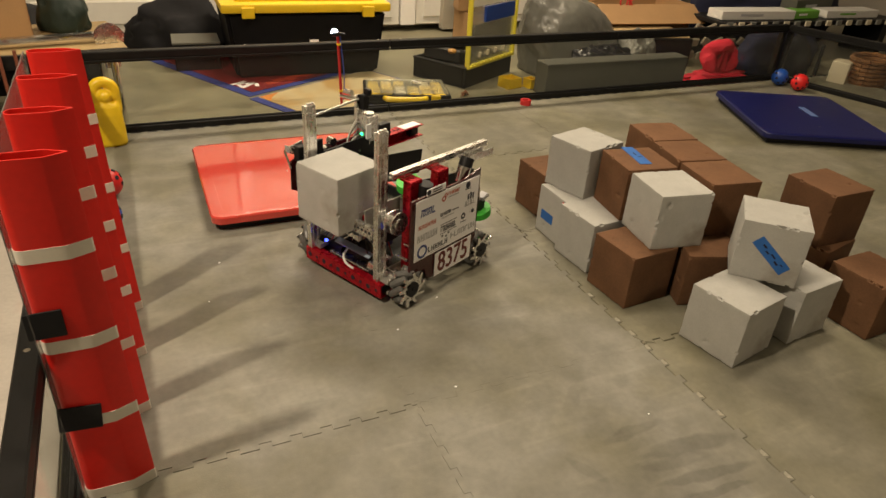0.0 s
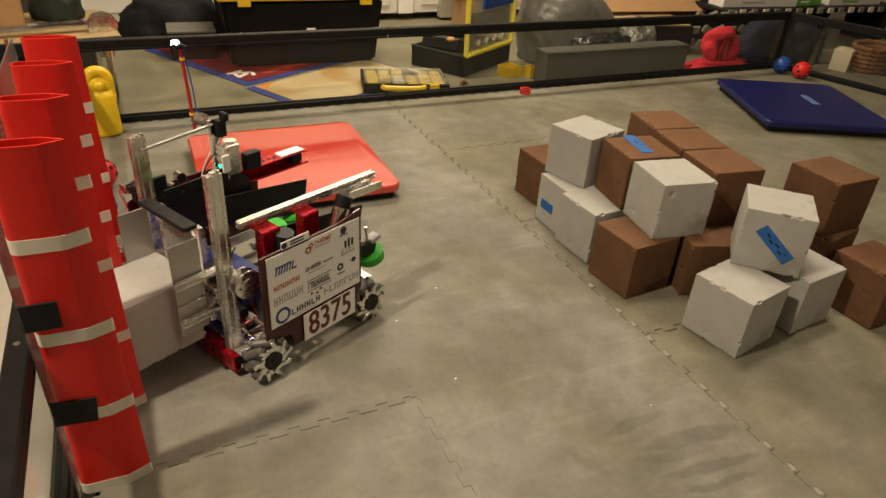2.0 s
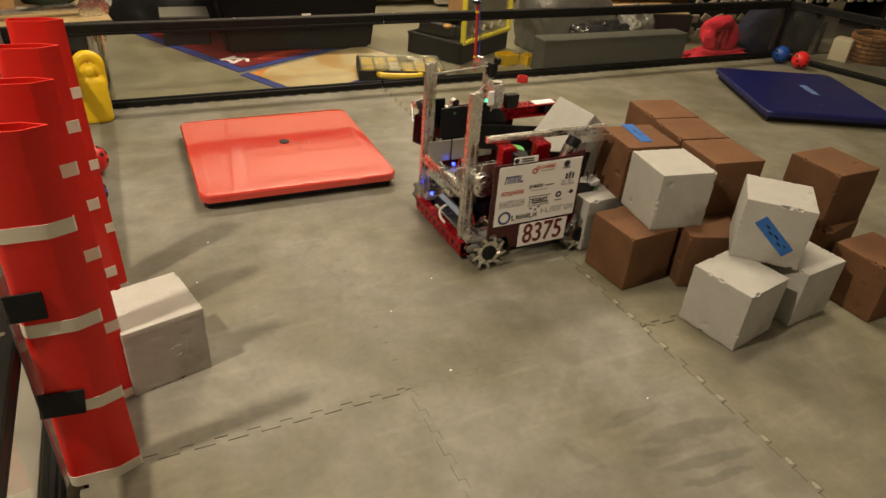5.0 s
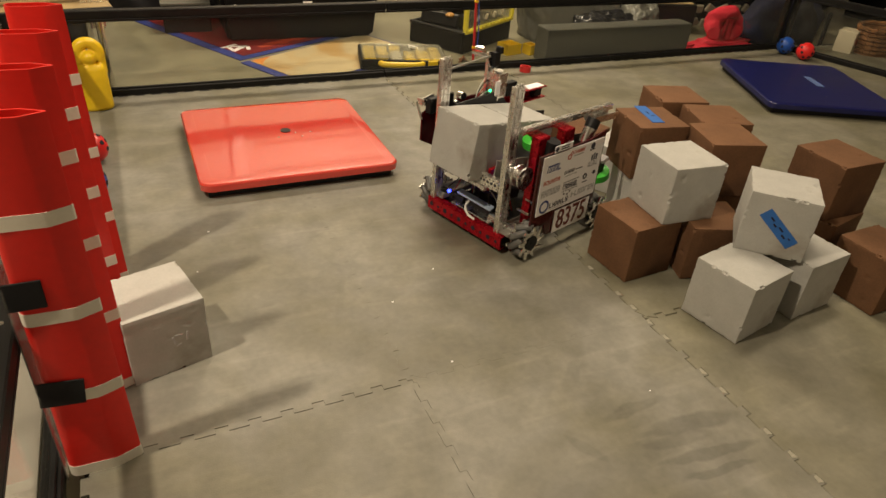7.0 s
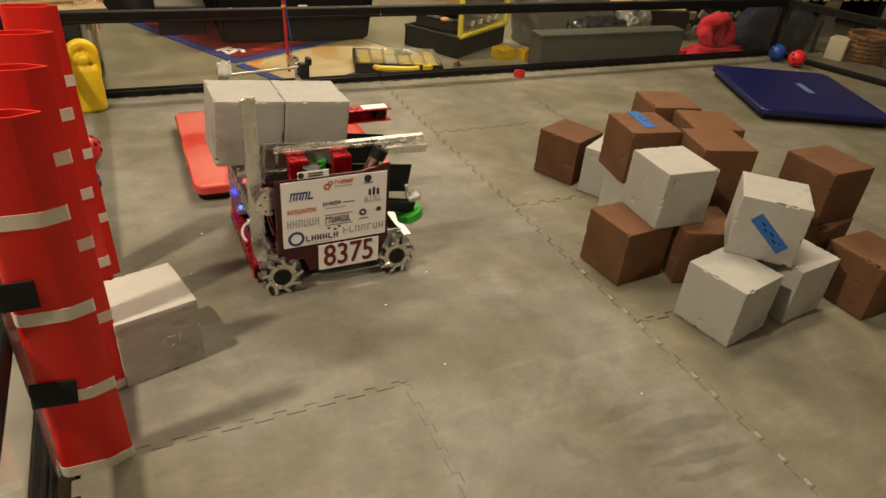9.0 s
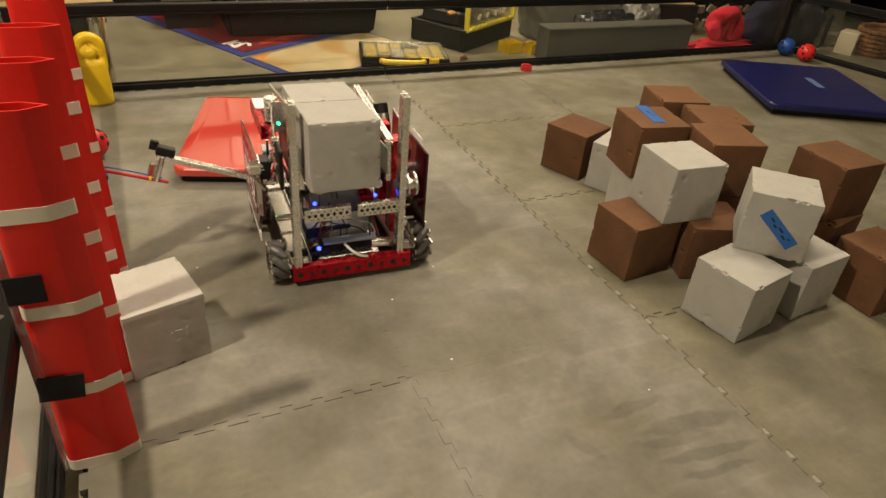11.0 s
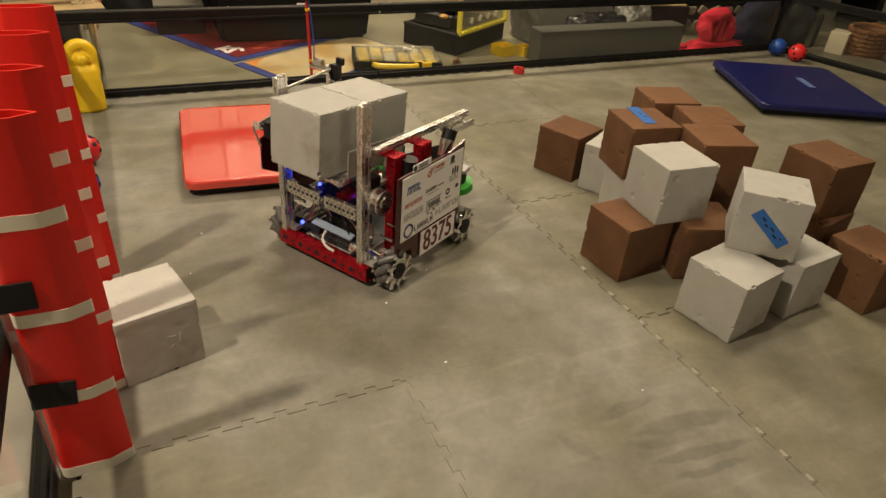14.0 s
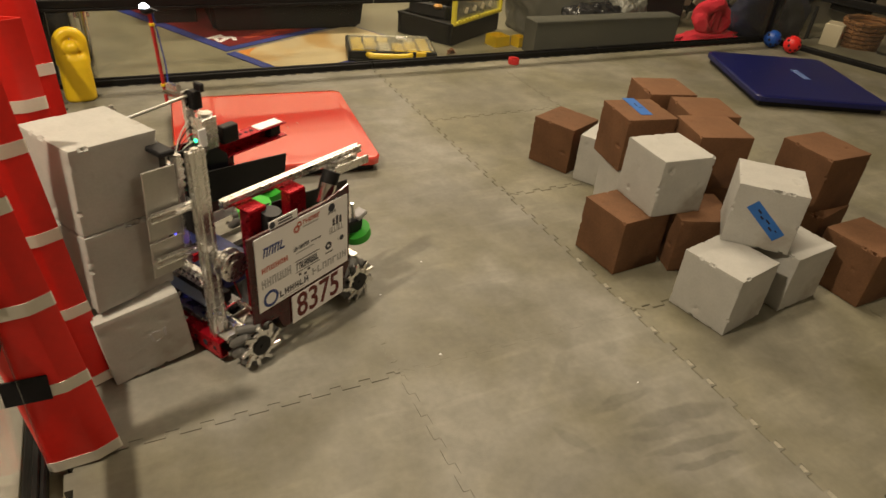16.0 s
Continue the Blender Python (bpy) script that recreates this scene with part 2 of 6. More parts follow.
BAG_BLACK = material("black_bag", (0.02, 0.02, 0.022), 0.25, spread=0.4, scale=9, fine=40, bump=0.6)
RED_CLOTH = material("red_cloth", (0.60, 0.015, 0.04), 0.8, spread=0.2, scale=9, fine=300, bump=0.3)
WOOD = material("pale_wood", (0.55, 0.40, 0.20), 0.6, spread=0.15, scale=5, fine=60, bump=0.08)
WICKER = material("wicker", (0.22, 0.10, 0.035), 0.6, spread=0.4, scale=25, fine=120, bump=0.5)
PARTS_CLEAR = clear("clear_lid", (0.75, 0.72, 0.55), 0.15, 0.16, 0.5)
WHITE_BOX = material("white_box", (0.75, 0.74, 0.70), 0.5, spread=0.04)
GREEN_BOX = material("green_box", (0.16, 0.42, 0.05), 0.5, spread=0.1)
NAVY = material("navy_cloth", (0.012, 0.014, 0.04), 0.9, spread=0.4, scale=8, fine=250, bump=0.4)
CREAM = material("cream_plastic", (0.62, 0.56, 0.42), 0.5, spread=0.05)
ROOM_DARK = material("dark_panel", (0.03, 0.027, 0.03), 0.6, spread=0.3, scale=3)


# ---- mesh kit ----
def add_box(bm, size, at=(0, 0, 0), turn=(0, 0, 0), bevel=0.0, seg=1):
    m = pose(*at, *turn) @ Matrix.Diagonal((*size, 1))
    made = bmesh.ops.create_cube(bm, size=1.0, matrix=m)["verts"]
    if bevel:
        edges = {e for v in made for e in v.link_edges}
        bmesh.ops.bevel(bm, geom=list(edges), offset=bevel, segments=seg, affect="EDGES", profile=0.5)
    return bm


def add_rod(bm, a, b, r, r2=None, seg=12, caps=True):
    a, b = Vector(a), Vector(b)
    d = b - a
    m = Matrix.Translation((a + b) / 2) @ d.to_track_quat("Z", "Y").to_matrix().to_4x4()
    bmesh.ops.create_cone(bm, cap_ends=caps, segments=seg, radius1=r, radius2=r if r2 is None else r2, depth=d.length, matrix=m)
    return bm


def add_ball(bm, at, r, seg=12, scale=(1, 1, 1)):
    bmesh.ops.create_uvsphere(bm, u_segments=seg, v_segments=max(6, seg // 2), radius=r, matrix=Matrix.Translation(at) @ Matrix.Diagonal((*scale, 1)))
    return bm


def add_prism(bm, outline, z0, z1):
    """An upright prism over an outline of (x, y)."""
    low = [bm.verts.new((x, y, z0)) for x, y in outline]
    high = [bm.verts.new((x, y, z1)) for x, y in outline]
    n = len(outline)
    bm.faces.new(list(reversed(low)))
    bm.faces.new(high)
    for i in range(n):
        bm.faces.new((low[i], low[(i + 1) % n], high[(i + 1) % n], high[i]))
    return bm


def add_tube(bm, points, r, seg=6):
    """A bent cable through the points, smoothed."""
    pts = [Vector(p) for p in points]
    for _ in range(2):
        out = [pts[0]]
        for a, b in zip(pts, pts[1:]):
            out += [a * 0.75 + b * 0.25, a * 0.25 + b * 0.75]
        pts = out + [pts[-1]]
    rings = []
    for i, p in enumerate(pts):
        d = (pts[min(i + 1, len(pts) - 1)] - pts[max(i - 1, 0)]).normalized()
        q = d.to_track_quat("Z", "Y")
        rings.append([bm.verts.new(p + q @ Vector((r * math.cos(2 * math.pi * k / seg), r * math.sin(2 * math.pi * k / seg), 0))) for k in range(seg)])
    for a, b in zip(rings, rings[1:]):
        for k in range(seg):
            bm.faces.new((a[k], a[(k + 1) % seg], b[(k + 1) % seg], b[k]))
    bm.faces.new(rings[0])
    bm.faces.new(rings[-1])
    return bm


def finish(bm, smooth=True, angle=26):
    bmesh.ops.recalc_face_normals(bm, faces=bm.faces)
    if smooth:
        for f in bm.faces:
            f.smooth = True
        for e in bm.edges:
            if len(e.link_faces) == 2 and e.calc_face_angle(0) > radians(angle):
                e.smooth = False


def mesh_of(name, bm, mat, smooth=True):
    finish(bm, smooth)
    me = bpy.data.meshes.new(name)
    bm.to_mesh(me)
    bm.free()
    me.materials.append(mat)
    return me


def part(name, bm, mat, parent, label="", smooth=True):
    ob = new(name, mesh_of(name, bm, mat, smooth))
    ob.parent = parent
    if label:
        tagged(ob, label)
    return ob


def thing(name, label, category, at=(0, 0, 0), turn=(0, 0, 0), group="", kind=""):
    ob = new(name)
    ob.empty_display_size = 0.05
    ob.matrix_world = pose(*at, *turn)
    return tagged(ob, label, category, group, kind)


def single(name, bm, mat, label, category, at=(0, 0, 0), turn=(0, 0, 0), group="", kind="", smooth=True):
    ob = new(name, mesh_of(name, bm, mat, smooth))
    ob.matrix_world = pose(*at, *turn)
    return tagged(ob, label, category, group, kind)


def box_part(name, size, at, mat, parent, label="", turn=(0, 0, 0), bevel=0.002):
    return part(name, add_box(bmesh.new(), size, at, turn, min(bevel, min(size) * 0.3)), mat, parent, label)


def rod_part(name, a, b, r, mat, parent, label="", seg=12):
    return part(name, add_rod(bmesh.new(), a, b, r, seg=seg), mat, parent, label)


def slab(name, size, at, mat, label, category="", turn=(0, 0, 0)):
    return single(name, add_box(bmesh.new(), size), mat, label, category, at, turn, kind="structure", smooth=False)


# ---- the room ----
T = 0.597
single("ground", add_box(bmesh.new(), (9.0, 8.0, 0.1)), CONCRETE, "worn painted concrete garage floor", "floor", (1.0, 0.2, -0.07), kind="structure", smooth=False)
# Ceiling out of view, white for soft fill and bright reflections in metal.
slab("ceiling", (9.0, 8.0, 0.1), (1.0, 0.2, 2.75), material("ceiling_white", (0.72, 0.70, 0.65), 0.85, spread=0.04, scale=2, fine=40), "unseen white ceiling added to bounce light", "ceiling")
# Three walls out of view, added to set how much light bounces back.
slab("wall_west", (0.1, 8.0, 2.9), (-3.55, 0.2, 1.35), PLASTER, "unseen plain wall added to bounce light", "wall")
slab("wall_east", (0.1, 8.0, 2.9), (5.55, 0.2, 1.35), PLASTER, "unseen plain wall added to bounce light", "wall")
slab("wall_south", (9.2, 0.1, 2.9), (1.0, -3.85, 1.35), PLASTER, "unseen plain wall added to bounce light", "wall")
slab("wall_north", (9.2, 0.1, 2.9), (1.0, 3.62, 1.35), PLASTER, "plain off-white wall behind the garage door", "wall")

door = thing("garage_door", "white sectional garage door with ribbed panels", "garage door", (0, 3.45, 0), kind="structure")
STILE = material("stile_white", (0.90, 0.88, 0.84), 0.35, spread=0.03, scale=3, fine=30, bump=0.03)
for row in range(5):
    for col in range(5):
        bm = bmesh.new()
        add_box(bm, (1.05, 0.04, 0.43), (0, 0, 0), bevel=0.006)
        add_box(bm, (0.94, 0.012, 0.13), (0, -0.024, 0.10), bevel=0.005)
        add_box(bm, (0.94, 0.012, 0.13), (0, -0.024, -0.10), bevel=0.005)
        p = part("panel", bm, DOOR_WHITE, door)
        p.location = (-1.595 + col * 1.17, 0, 0.24 + row * 0.51)
        bm = add_box(bmesh.new(), (0.105, 0.05, 0.43), (0, -0.012, 0), bevel=0.004)
        p = part("stile", bm, STILE, door, "bright white upright stile")
        p.location = (-1.01 + col * 1.17, 0, 0.24 + row * 0.51)
        bm = bmesh.new()
        for sg in (-1, 1):
            add_box(bm, (0.07, 0.006, 0.055), (0, -0.038, sg * 0.052), bevel=0.002)
            add_box(bm, (0.008, 0.010, 0.085), (0, -0.044, sg * 0.05), (0, sg * 28, 0), 0.001)
        p = part("hinge", bm, STEEL, door, "galvanised hinge")
        p.location = (-1.01 + col * 1.17, 0, 0.495 + row * 0.51)
    bm = add_box(bmesh.new(), (6.2, 0.02, 0.085), (0.79, 0.014, 0.495 + 0.51 * row), bevel=0.004)
    part("section_joint", bm, ROOM_DARK, door, "dark joint between two door sections")
slab("trim", (0.10, 0.06, 2.7), (1.62, 3.40, 1.35), material("door_trim", (0.40, 0.37, 0.30), 0.6), "grey metal door track", "trim")

# ---- field walls ----
def field_wall(name, a, b, joints, label):
    """A black-railed clear panel wall from a to b."""
    a, b = Vector((*a, 0)), Vector((*b, 0))
    d = (b - a)
    length, angle = d.length, math.degrees(math.atan2(d.y, d.x))
    w = thing(name, label, "field wall", tuple(a), (0, 0, angle), kind="structure")
    n = joints
    for i in range(n):
        x0, x1 = length * i / n, length * (i + 1) / n
        c, s = (x0 + x1) / 2, x1 - x0 - 0.003
        bm = bmesh.new()
        add_box(bm, (s, 0.034, 0.025), (c, 0.017, 0.0125), bevel=0.003)
        add_box(bm, (s, 0.010, 0.006), (c, 0.014, 0.028), bevel=0.002)
        part("bottom_rail", bm, BLACK_RAIL, w)
        bm = bmesh.new()
        add_box(bm, (s, 0.034, 0.030), (c, 0.017, 0.301), bevel=0.003)
        add_box(bm, (s, 0.008, 0.010), (c, 0.004, 0.281), bevel=0.002)
        part("top_rail", bm, BLACK_RAIL, w)
        pane = part("pane", add_box(bmesh.new(), (s, 0.003, 0.272), (c, 0.019, 0.158)), PANE, w, smooth=False)
        pane.visible_shadow = False
        for x in (x0 + 0.05, c, x1 - 0.05):
            rod_part("bolt", (x, 0.017, 0.312), (x, 0.017, 0.319), 0.005, STEEL, w, seg=8)
    for x in (0.0, length):
        box_part("post", (0.03, 0.03, 0.30), (x, 0.036, 0.15), BLACK_RAIL, w)
    return w


field_wall("field_wall_north", (-0.623, 1.795), (3.04, 1.795), 3, "black-railed clear plastic wall of the playing field")
field_wall("field_wall_east", (3.04, 1.795), (3.55, 0.05), 2, "black-railed clear plastic side wall of the playing field")
field_wall("field_wall_west", (-0.623, -1.79), (-0.623, 1.795), 3, "black-railed clear plastic wall behind the red rack")

# ---- cryptobox ----
crypto = thing("cryptobox", "tall red plastic rack with four dividers and white tape", "rack", (0, 0, 0))
DIV_Y = (-0.004, 0.179, 0.363, 0.547)
BACK, NOSE, TALL, LEAN = -0.618, -0.507, 0.625, -0.028


def divider_outline(grow=0.0):
    """Long teardrop, round at the wall and pointed at the nose."""
    pts = []
    half = 0.0145 + grow
    for k in range(9):
        a = math.pi / 2 + math.pi * k / 8
        pts.append((BACK + 0.0145 + math.cos(a) * half, math.sin(a) * half))
    for x, y in ((NOSE - 0.040, -0.0155), (NOSE - 0.034, -0.0148), (NOSE - 0.002, -0.002), (NOSE, 0.0), (NOSE - 0.002, 0.002), (NOSE - 0.034, 0.0148), (NOSE - 0.040, 0.0155)):
        s = 1 if y > 0 else -1 if y < 0 else 0
        pts.append((x + (grow if abs(y) < 0.006 else 0), y + s * grow))
    return pts


def add_shell(bm, out, inn, z0, z1):
    n = len(out)
    v = [[bm.verts.new((x, y, z)) for x, y in o] for o, z in ((out, z0), (out, z1), (inn, z1), (inn, z0))]
    for i in range(n):
        j = (i + 1) % n
        for a, b in ((0, 1), (1, 2), (2, 3), (3, 0)):
            bm.faces.new((v[a][i], v[a][j], v[b][j], v[b][i]))
    return bm


def leaned(bm):
    for v in bm.verts:
        v.co.x += LEAN * v.co.z * max(0.0, (v.co.x - BACK) / (NOSE - BACK))
    return bm


DIVIDERS = []
for i, y in enumerate(DIV_Y):
    bm = leaned(add_shell(bmesh.new(), divider_outline(), divider_outline(-0.0025), 0.0, TALL))
    d = part("divider", bm, RED_PLASTIC, crypto)
    d.location = (0.010 * y, y, 0)
    DIVIDERS.append(d)
    for z in (0.0115, 0.174, 0.328, 0.484):
        bm = leaned(add_shell(bmesh.new(), divider_outline(0.0009), divider_outline(0.0002), z - 0.011, z + 0.011))
        part("tape_band", bm, WHITE_TAPE, d, "white paper tape band")
    if i == 0:
        box_part("velcro_patch", (0.050, 0.003, 0.046), (-0.604, -0.0172, 0.372), BLACK_CLOTH, d, "black fuzzy patch", bevel=0.0008)
        box_part("velcro_patch", (0.062, 0.003, 0.048), (-0.594, -0.0172, 0.187), BLACK_CLOTH, d, "black fuzzy patch", turn=(0, 6, 0), bevel=0.0008)
pane = part("back_plate", add_box(bmesh.new(), (0.002, 0.60, TALL - 0.01), (-0.6195, 0.272, TALL / 2)), clear("milky_sheet", (0.6, 0.6, 0.58), 0.2, 0.14), crypto, "milky clear back sheet", smooth=False)
pane.visible_shadow = False

# ---- boards ----
def board(name, mat, at, turn, size, rim, label, hub):
    b = thing(name, label, "board", at, turn)
    sx, sy = size
    box_part("base", (sx * 0.93, sy * 0.93, 0.027), (0, 0, 0.0135), BLACK, b, bevel=0.003)

    def round_rect(w, h, r, n=6):
        out = []
        for cx, cy, a0 in ((w / 2 - r, h / 2 - r, 0), (-w / 2 + r, h / 2 - r, 90), (-w / 2 + r, -h / 2 + r, 180), (w / 2 - r, -h / 2 + r, 270)):
            for k in range(n + 1):
                a = radians(a0 + 90 * k / n)
                out.append((cx + r * math.cos(a), cy + r * math.sin(a)))
        return out
    bm = bmesh.new()
    loops = []
    for inset, z in [(0.02, 0.027)] + [(0.0, 0.027), (0.0, 0.046), (0.004, 0.0500), (rim, 0.0530), (rim + 0.004, 0.0525)]:
        loops.append([bm.verts.new((x, y, z)) for x, y in round_rect(sx - 2 * inset, sy - 2 * inset, max(0.006, 0.035 - inset * 0.5))])
    n = len(loops[0])
    for la, lb in zip(loops, loops[1:]):
        for i in range(n):
            bm.faces.new((la[i], la[(i + 1) % n], lb[(i + 1) % n], lb[i]))
    bm.faces.new(list(reversed(loops[0])))
    bm.faces.new(loops[-1])
    top = part("top", bm, mat, b)
    rim_edges = set(top.data.polygons[len(top.data.polygons) - 1].edge_keys)
    top.data.polygons[len(top.data.polygons) - 1].use_smooth = False
    for e in top.data.edges:
        if e.key in rim_edges:
            e.use_edge_sharp = True
    if hub:
        rod_part("hub", (0.012, 0.03, 0.050), (0.012, 0.03, 0.0550), 0.017, BLACK, b, seg=20)
        for x, y in ((0.04, 0.005), (0.055, -0.03), (-0.02, -0.02), (0.09, 0.0)):
            rod_part("screw", (x, y, 0.051), (x, y, 0.0538), 0.003, STEEL, b, seg=8)
    else:
        for x, y in ((-0.2, 0.2), (0.2, 0.2), (-0.2, -0.2), (0.2, -0.2), (0, 0.2), (0, -0.2), (-0.2, 0), (0.03, 0.03)):
            rod_part("screw", (x, y, 0.051), (x, y, 0.0538), 0.004, STEEL, b, seg=8)
        box_part("tape_strip", (0.14, 0.034, 0.0015), (0.05, 0.023, 0.0540), material("faded_tape", (0.10, 0.16, 0.38), 0.6), b, "strip of faded blue masking tape", turn=(0, 0, 91), bevel=0.0005)
    return b


red_board = board("balance_board", RED_BOARD, (0.010, 1.165, 0), (0, 0, -0.7), (0.600, 0.600), 0.034, "glossy red square balance board on the mat", True)
blue_board = board("balance_board", BLUE_BOARD, (2.475, 1.150, 0), (0, 0, -25), (0.60, 0.66), 0.02, "dark blue square balance board with a strip of tape", False)

# ---- relic and balls ----
def relic(at, turn):
    bm = bmesh.new()
    prof = [(0.000, 0.040, 0.030), (0.008, 0.044, 0.034), (0.06, 0.0435, 0.033), (0.105, 0.042, 0.031), (0.128, 0.040, 0.027), (0.140, 0.034, 0.020)]
    loops = []
    for z, a, b in prof:
        loops.append([bm.verts.new((a * math.copysign(abs(math.cos(t)) ** 0.7, math.cos(t)), b * math.copysign(abs(math.sin(t)) ** 0.7, math.sin(t)), z)) for t in [2 * math.pi * k / 24 for k in range(24)]])
    for la, lb in zip(loops, loops[1:]):
        for i in range(24):
            bm.faces.new((la[i], la[(i + 1) % 24], lb[(i + 1) % 24], lb[i]))
    bm.faces.new(list(reversed(loops[0])))
    bm.faces.new(loops[-1])
    add_ball(bm, (0, -0.006, 0.160), 0.021, 16)
    arch = []
    for k in range(17):
        a = math.pi * (-0.22 + 1.44 * k / 16)
        arch.append(Vector((0.031 * math.cos(a), 0.004, 0.170 + 0.033 * math.sin(a))))
    for p, q in zip(arch, arch[1:]):
        add_rod(bm, p, q, 0.0165, seg=12)
        add_ball(bm, q, 0.0165, 12)
    for s in (-1, 1):
        add_rod(bm, (s * 0.033, 0.003, 0.11), (s * 0.033, 0.004, 0.160), 0.0135, seg=12)
    ob = single("figurine", bm, YELLOW, "yellow plastic arched figurine standing by the wall", "figurine", at, turn)
    rm = ob.modifiers.new("melt", "REMESH")
    rm.mode, rm.voxel_size, rm.use_smooth_shade = "VOXEL", 0.0035, True
    sm = ob.modifiers.new("soft", "SMOOTH")
    sm.iterations = 4
    return ob


relic((-0.545, 1.690, 0), (0, 0, 8)).scale = (1.18, 1.18, 1.16)


def holed_ball(mat, label, at):
    bm = bmesh.new()
    bmesh.ops.create_icosphere(bm, subdivisions=3, radius=0.047)
    b = thing("practice_ball", label, "ball", at, group="hollow practice balls")
    shell = part("shell", bm, mat, b)
    rnd = [Vector(v.co) for v in bmesh_ico().verts]
    for v in rnd:
        d = v.normalized()
        # Black discs on the closed shell paint in the dark of the holes.
        rod_part("hole_disc", d * 0.0440, d * 0.0473, 0.0072, INK, b, seg=10)
    return b


def bmesh_ico():
    bm = bmesh.new()
    bmesh.ops.create_icosphere(bm, subdivisions=2, radius=1.0)
    dead = [v for i, v in enumerate(bm.verts) if i % 2]
    bmesh.ops.delete(bm, geom=dead, context="VERTS")
    return bm


holed_ball(BLUE_BALL, "blue hollow plastic ball with round holes in the corner", (2.965, 1.700, 0.047))
holed_ball(RED_BALL, "red hollow plastic ball with round holes by the wall", (2.99, 1.585, 0.047))
holed_ball(RED_BALL, "red hollow plastic ball with round holes beside the rack", (-0.565, 1.222, 0.047))
holed_ball(BLUE_BALL, "blue hollow plastic ball with round holes beside the rack", (-0.573, 0.985, 0.047))

bm = bmesh.new()
add_shell(bm, [(0.026 * math.cos(a), 0.026 * math.sin(a)) for a in [2 * math.pi * k / 24 for k in range(24)]], [(0.018 * math.cos(a), 0.018 * math.sin(a)) for a in [2 * math.pi * k / 24 for k in range(24)]], 0, 0.024)
single("tape_roll", bm, RED_TAPE, "small roll of red tape lying on the mat", "tape roll", (1.283, 1.735, 0))


# ---- foam blocks ----
HB = 0.1524


def block_mesh(name, mat, seed):
    bm = bmesh.new()
    bmesh.ops.create_cube(bm, size=HB)
    bmesh.ops.subdivide_edges(bm, edges=bm.edges[:], cuts=27, use_grid_fill=True)
    h = HB / 2
    off = Vector((seed * 3.1, seed * 1.7, seed * 0.9))
    for v in bm.verts:
        c = v.co.copy()
        near = sorted((h - abs(x) for x in c))
        n = noise.noise((c + off) * 30)
        m = noise.noise((c + off) * 95)
        if near[1] < 1e-4:
            bite = 0.0007 + 0.0008 * max(0, m) + 0.019 * max(0, m - 0.25) * (1 if n > 0.16 else 0.12)
            for k in range(3):
                if h - abs(c[k]) < 1e-4:
                    v.co[k] -= math.copysign(bite, c[k])
        else:
            k = max(range(3), key=lambda q: abs(c[q]))
            pit = 0.016 * max(0, noise.noise((c + off) * 50) - 0.52)
            v.co[k] += (0.0004 * n - pit) * (1 if c[k] > 0 else -1)
        v.co += Vector((0, 0, h))
    return mesh_of(name, bm, mat)


GREY_MESH = [block_mesh("grey_block", GREY_GLYPH, s) for s in (1, 2, 3, 4)]
BROWN_MESH = [block_mesh("brown_block", BROWN_GLYPH, s) for s in (5, 6, 7, 8)]
count = {"g": 0, "b": 0}


def block(kind, x, y, z, turn, label, rx=0, ry=0):
    meshes = GREY_MESH if kind == "g" else BROWN_MESH
    ob = new("foam_block", meshes[count[kind] % 4])
    count[kind] += 1
    ob.matrix_world = pose(x, y, z, rx, ry, turn)
    return tagged(ob, label, "foam block", "grey foam blocks" if kind == "g" else "brown foam blocks")


def strip(parent, size, at, turn, mat, label, bars=()):
    t = box_part("tape_strip", size, at, mat, parent, label, turn, bevel=0.0003)
    for bx, by, bw, bh in bars:
        bar = box_part("pen_mark", (bw, 0.0004 + size[2] * 0 + 0.0006, bh) if size[1] < size[2] else (bw, bh, 0.0006), (0, 0, 0), INK, t, "", bevel=0.0001)
        bar.matrix_local = pose(*at, *turn) @ (pose(bx, -size[1] / 2 - 0.0002, by) if size[1] < size[2] else pose(bx, by, size[2] / 2 + 0.0002))
    return t


scribble = [(-0.028, 0.003, 0.012, 0.004), (-0.012, -0.002, 0.010, 0.004), (0.004, 0.003, 0.014, 0.004), (0.022, -0.003, 0.012, 0.004), (0.034, 0.004, 0.006, 0.003)]
block_a = block("g", 0.799, -0.060, 0, 11.0, "pale grey foam cube on the mat")
block_e = block("g", 1.011, -0.044, 0, 6, "pale grey foam cube beside another grey cube")
block_tape = block("g", 0.931, 0.006, HB, -45.3, "chipped grey foam cube with blue tape, atop two cubes")
block_f = block("b", 1.230, -0.109, 0, 2, "brown foam cube on the mat beside grey cubes")
block_g = block("b", 1.243, 0.103, HB, 0, "brown foam cube on top of the heap")
block_b = block("b", 0.714, 0.219, 0, 4, "brown foam cube at the near edge of the heap")
block_h = block("b", 0.893, 0.150, 0, -20, "brown foam cube under a grey cube")
block_c = block("g", 0.800, 0.228, HB, -9, "white-grey foam cube with chipped edges on brown cubes")
block_under_g = block("b", 1.235, 0.085, 0, 12, "brown foam cube under another brown cube")
block_back = block("g", 1.200, 0.265, 0.0, 10, "grey foam cube partly hidden behind brown cubes")
block_r = block("g", 0.900, 0.410, 0, -10, "grey foam cube buried in the heap")
block_u1 = block("b", 1.060, 0.290, 0, -12, "brown foam cube at the foot of the heap")
block_u2 = block("b", 1.075, 0.500, 0, -6, "brown foam cube at the back of the heap")
block_i = block("b", 0.823, 0.392, HB, -8.3, "brown foam cube with a strip of blue tape on top")
block_j = block("b", 1.049, 0.558, HB, -9.9, "brown foam cube at the back of the heap's top")
block_k = block("b", 1.015, 0.403, HB, -11, "brown foam cube on top of the heap")
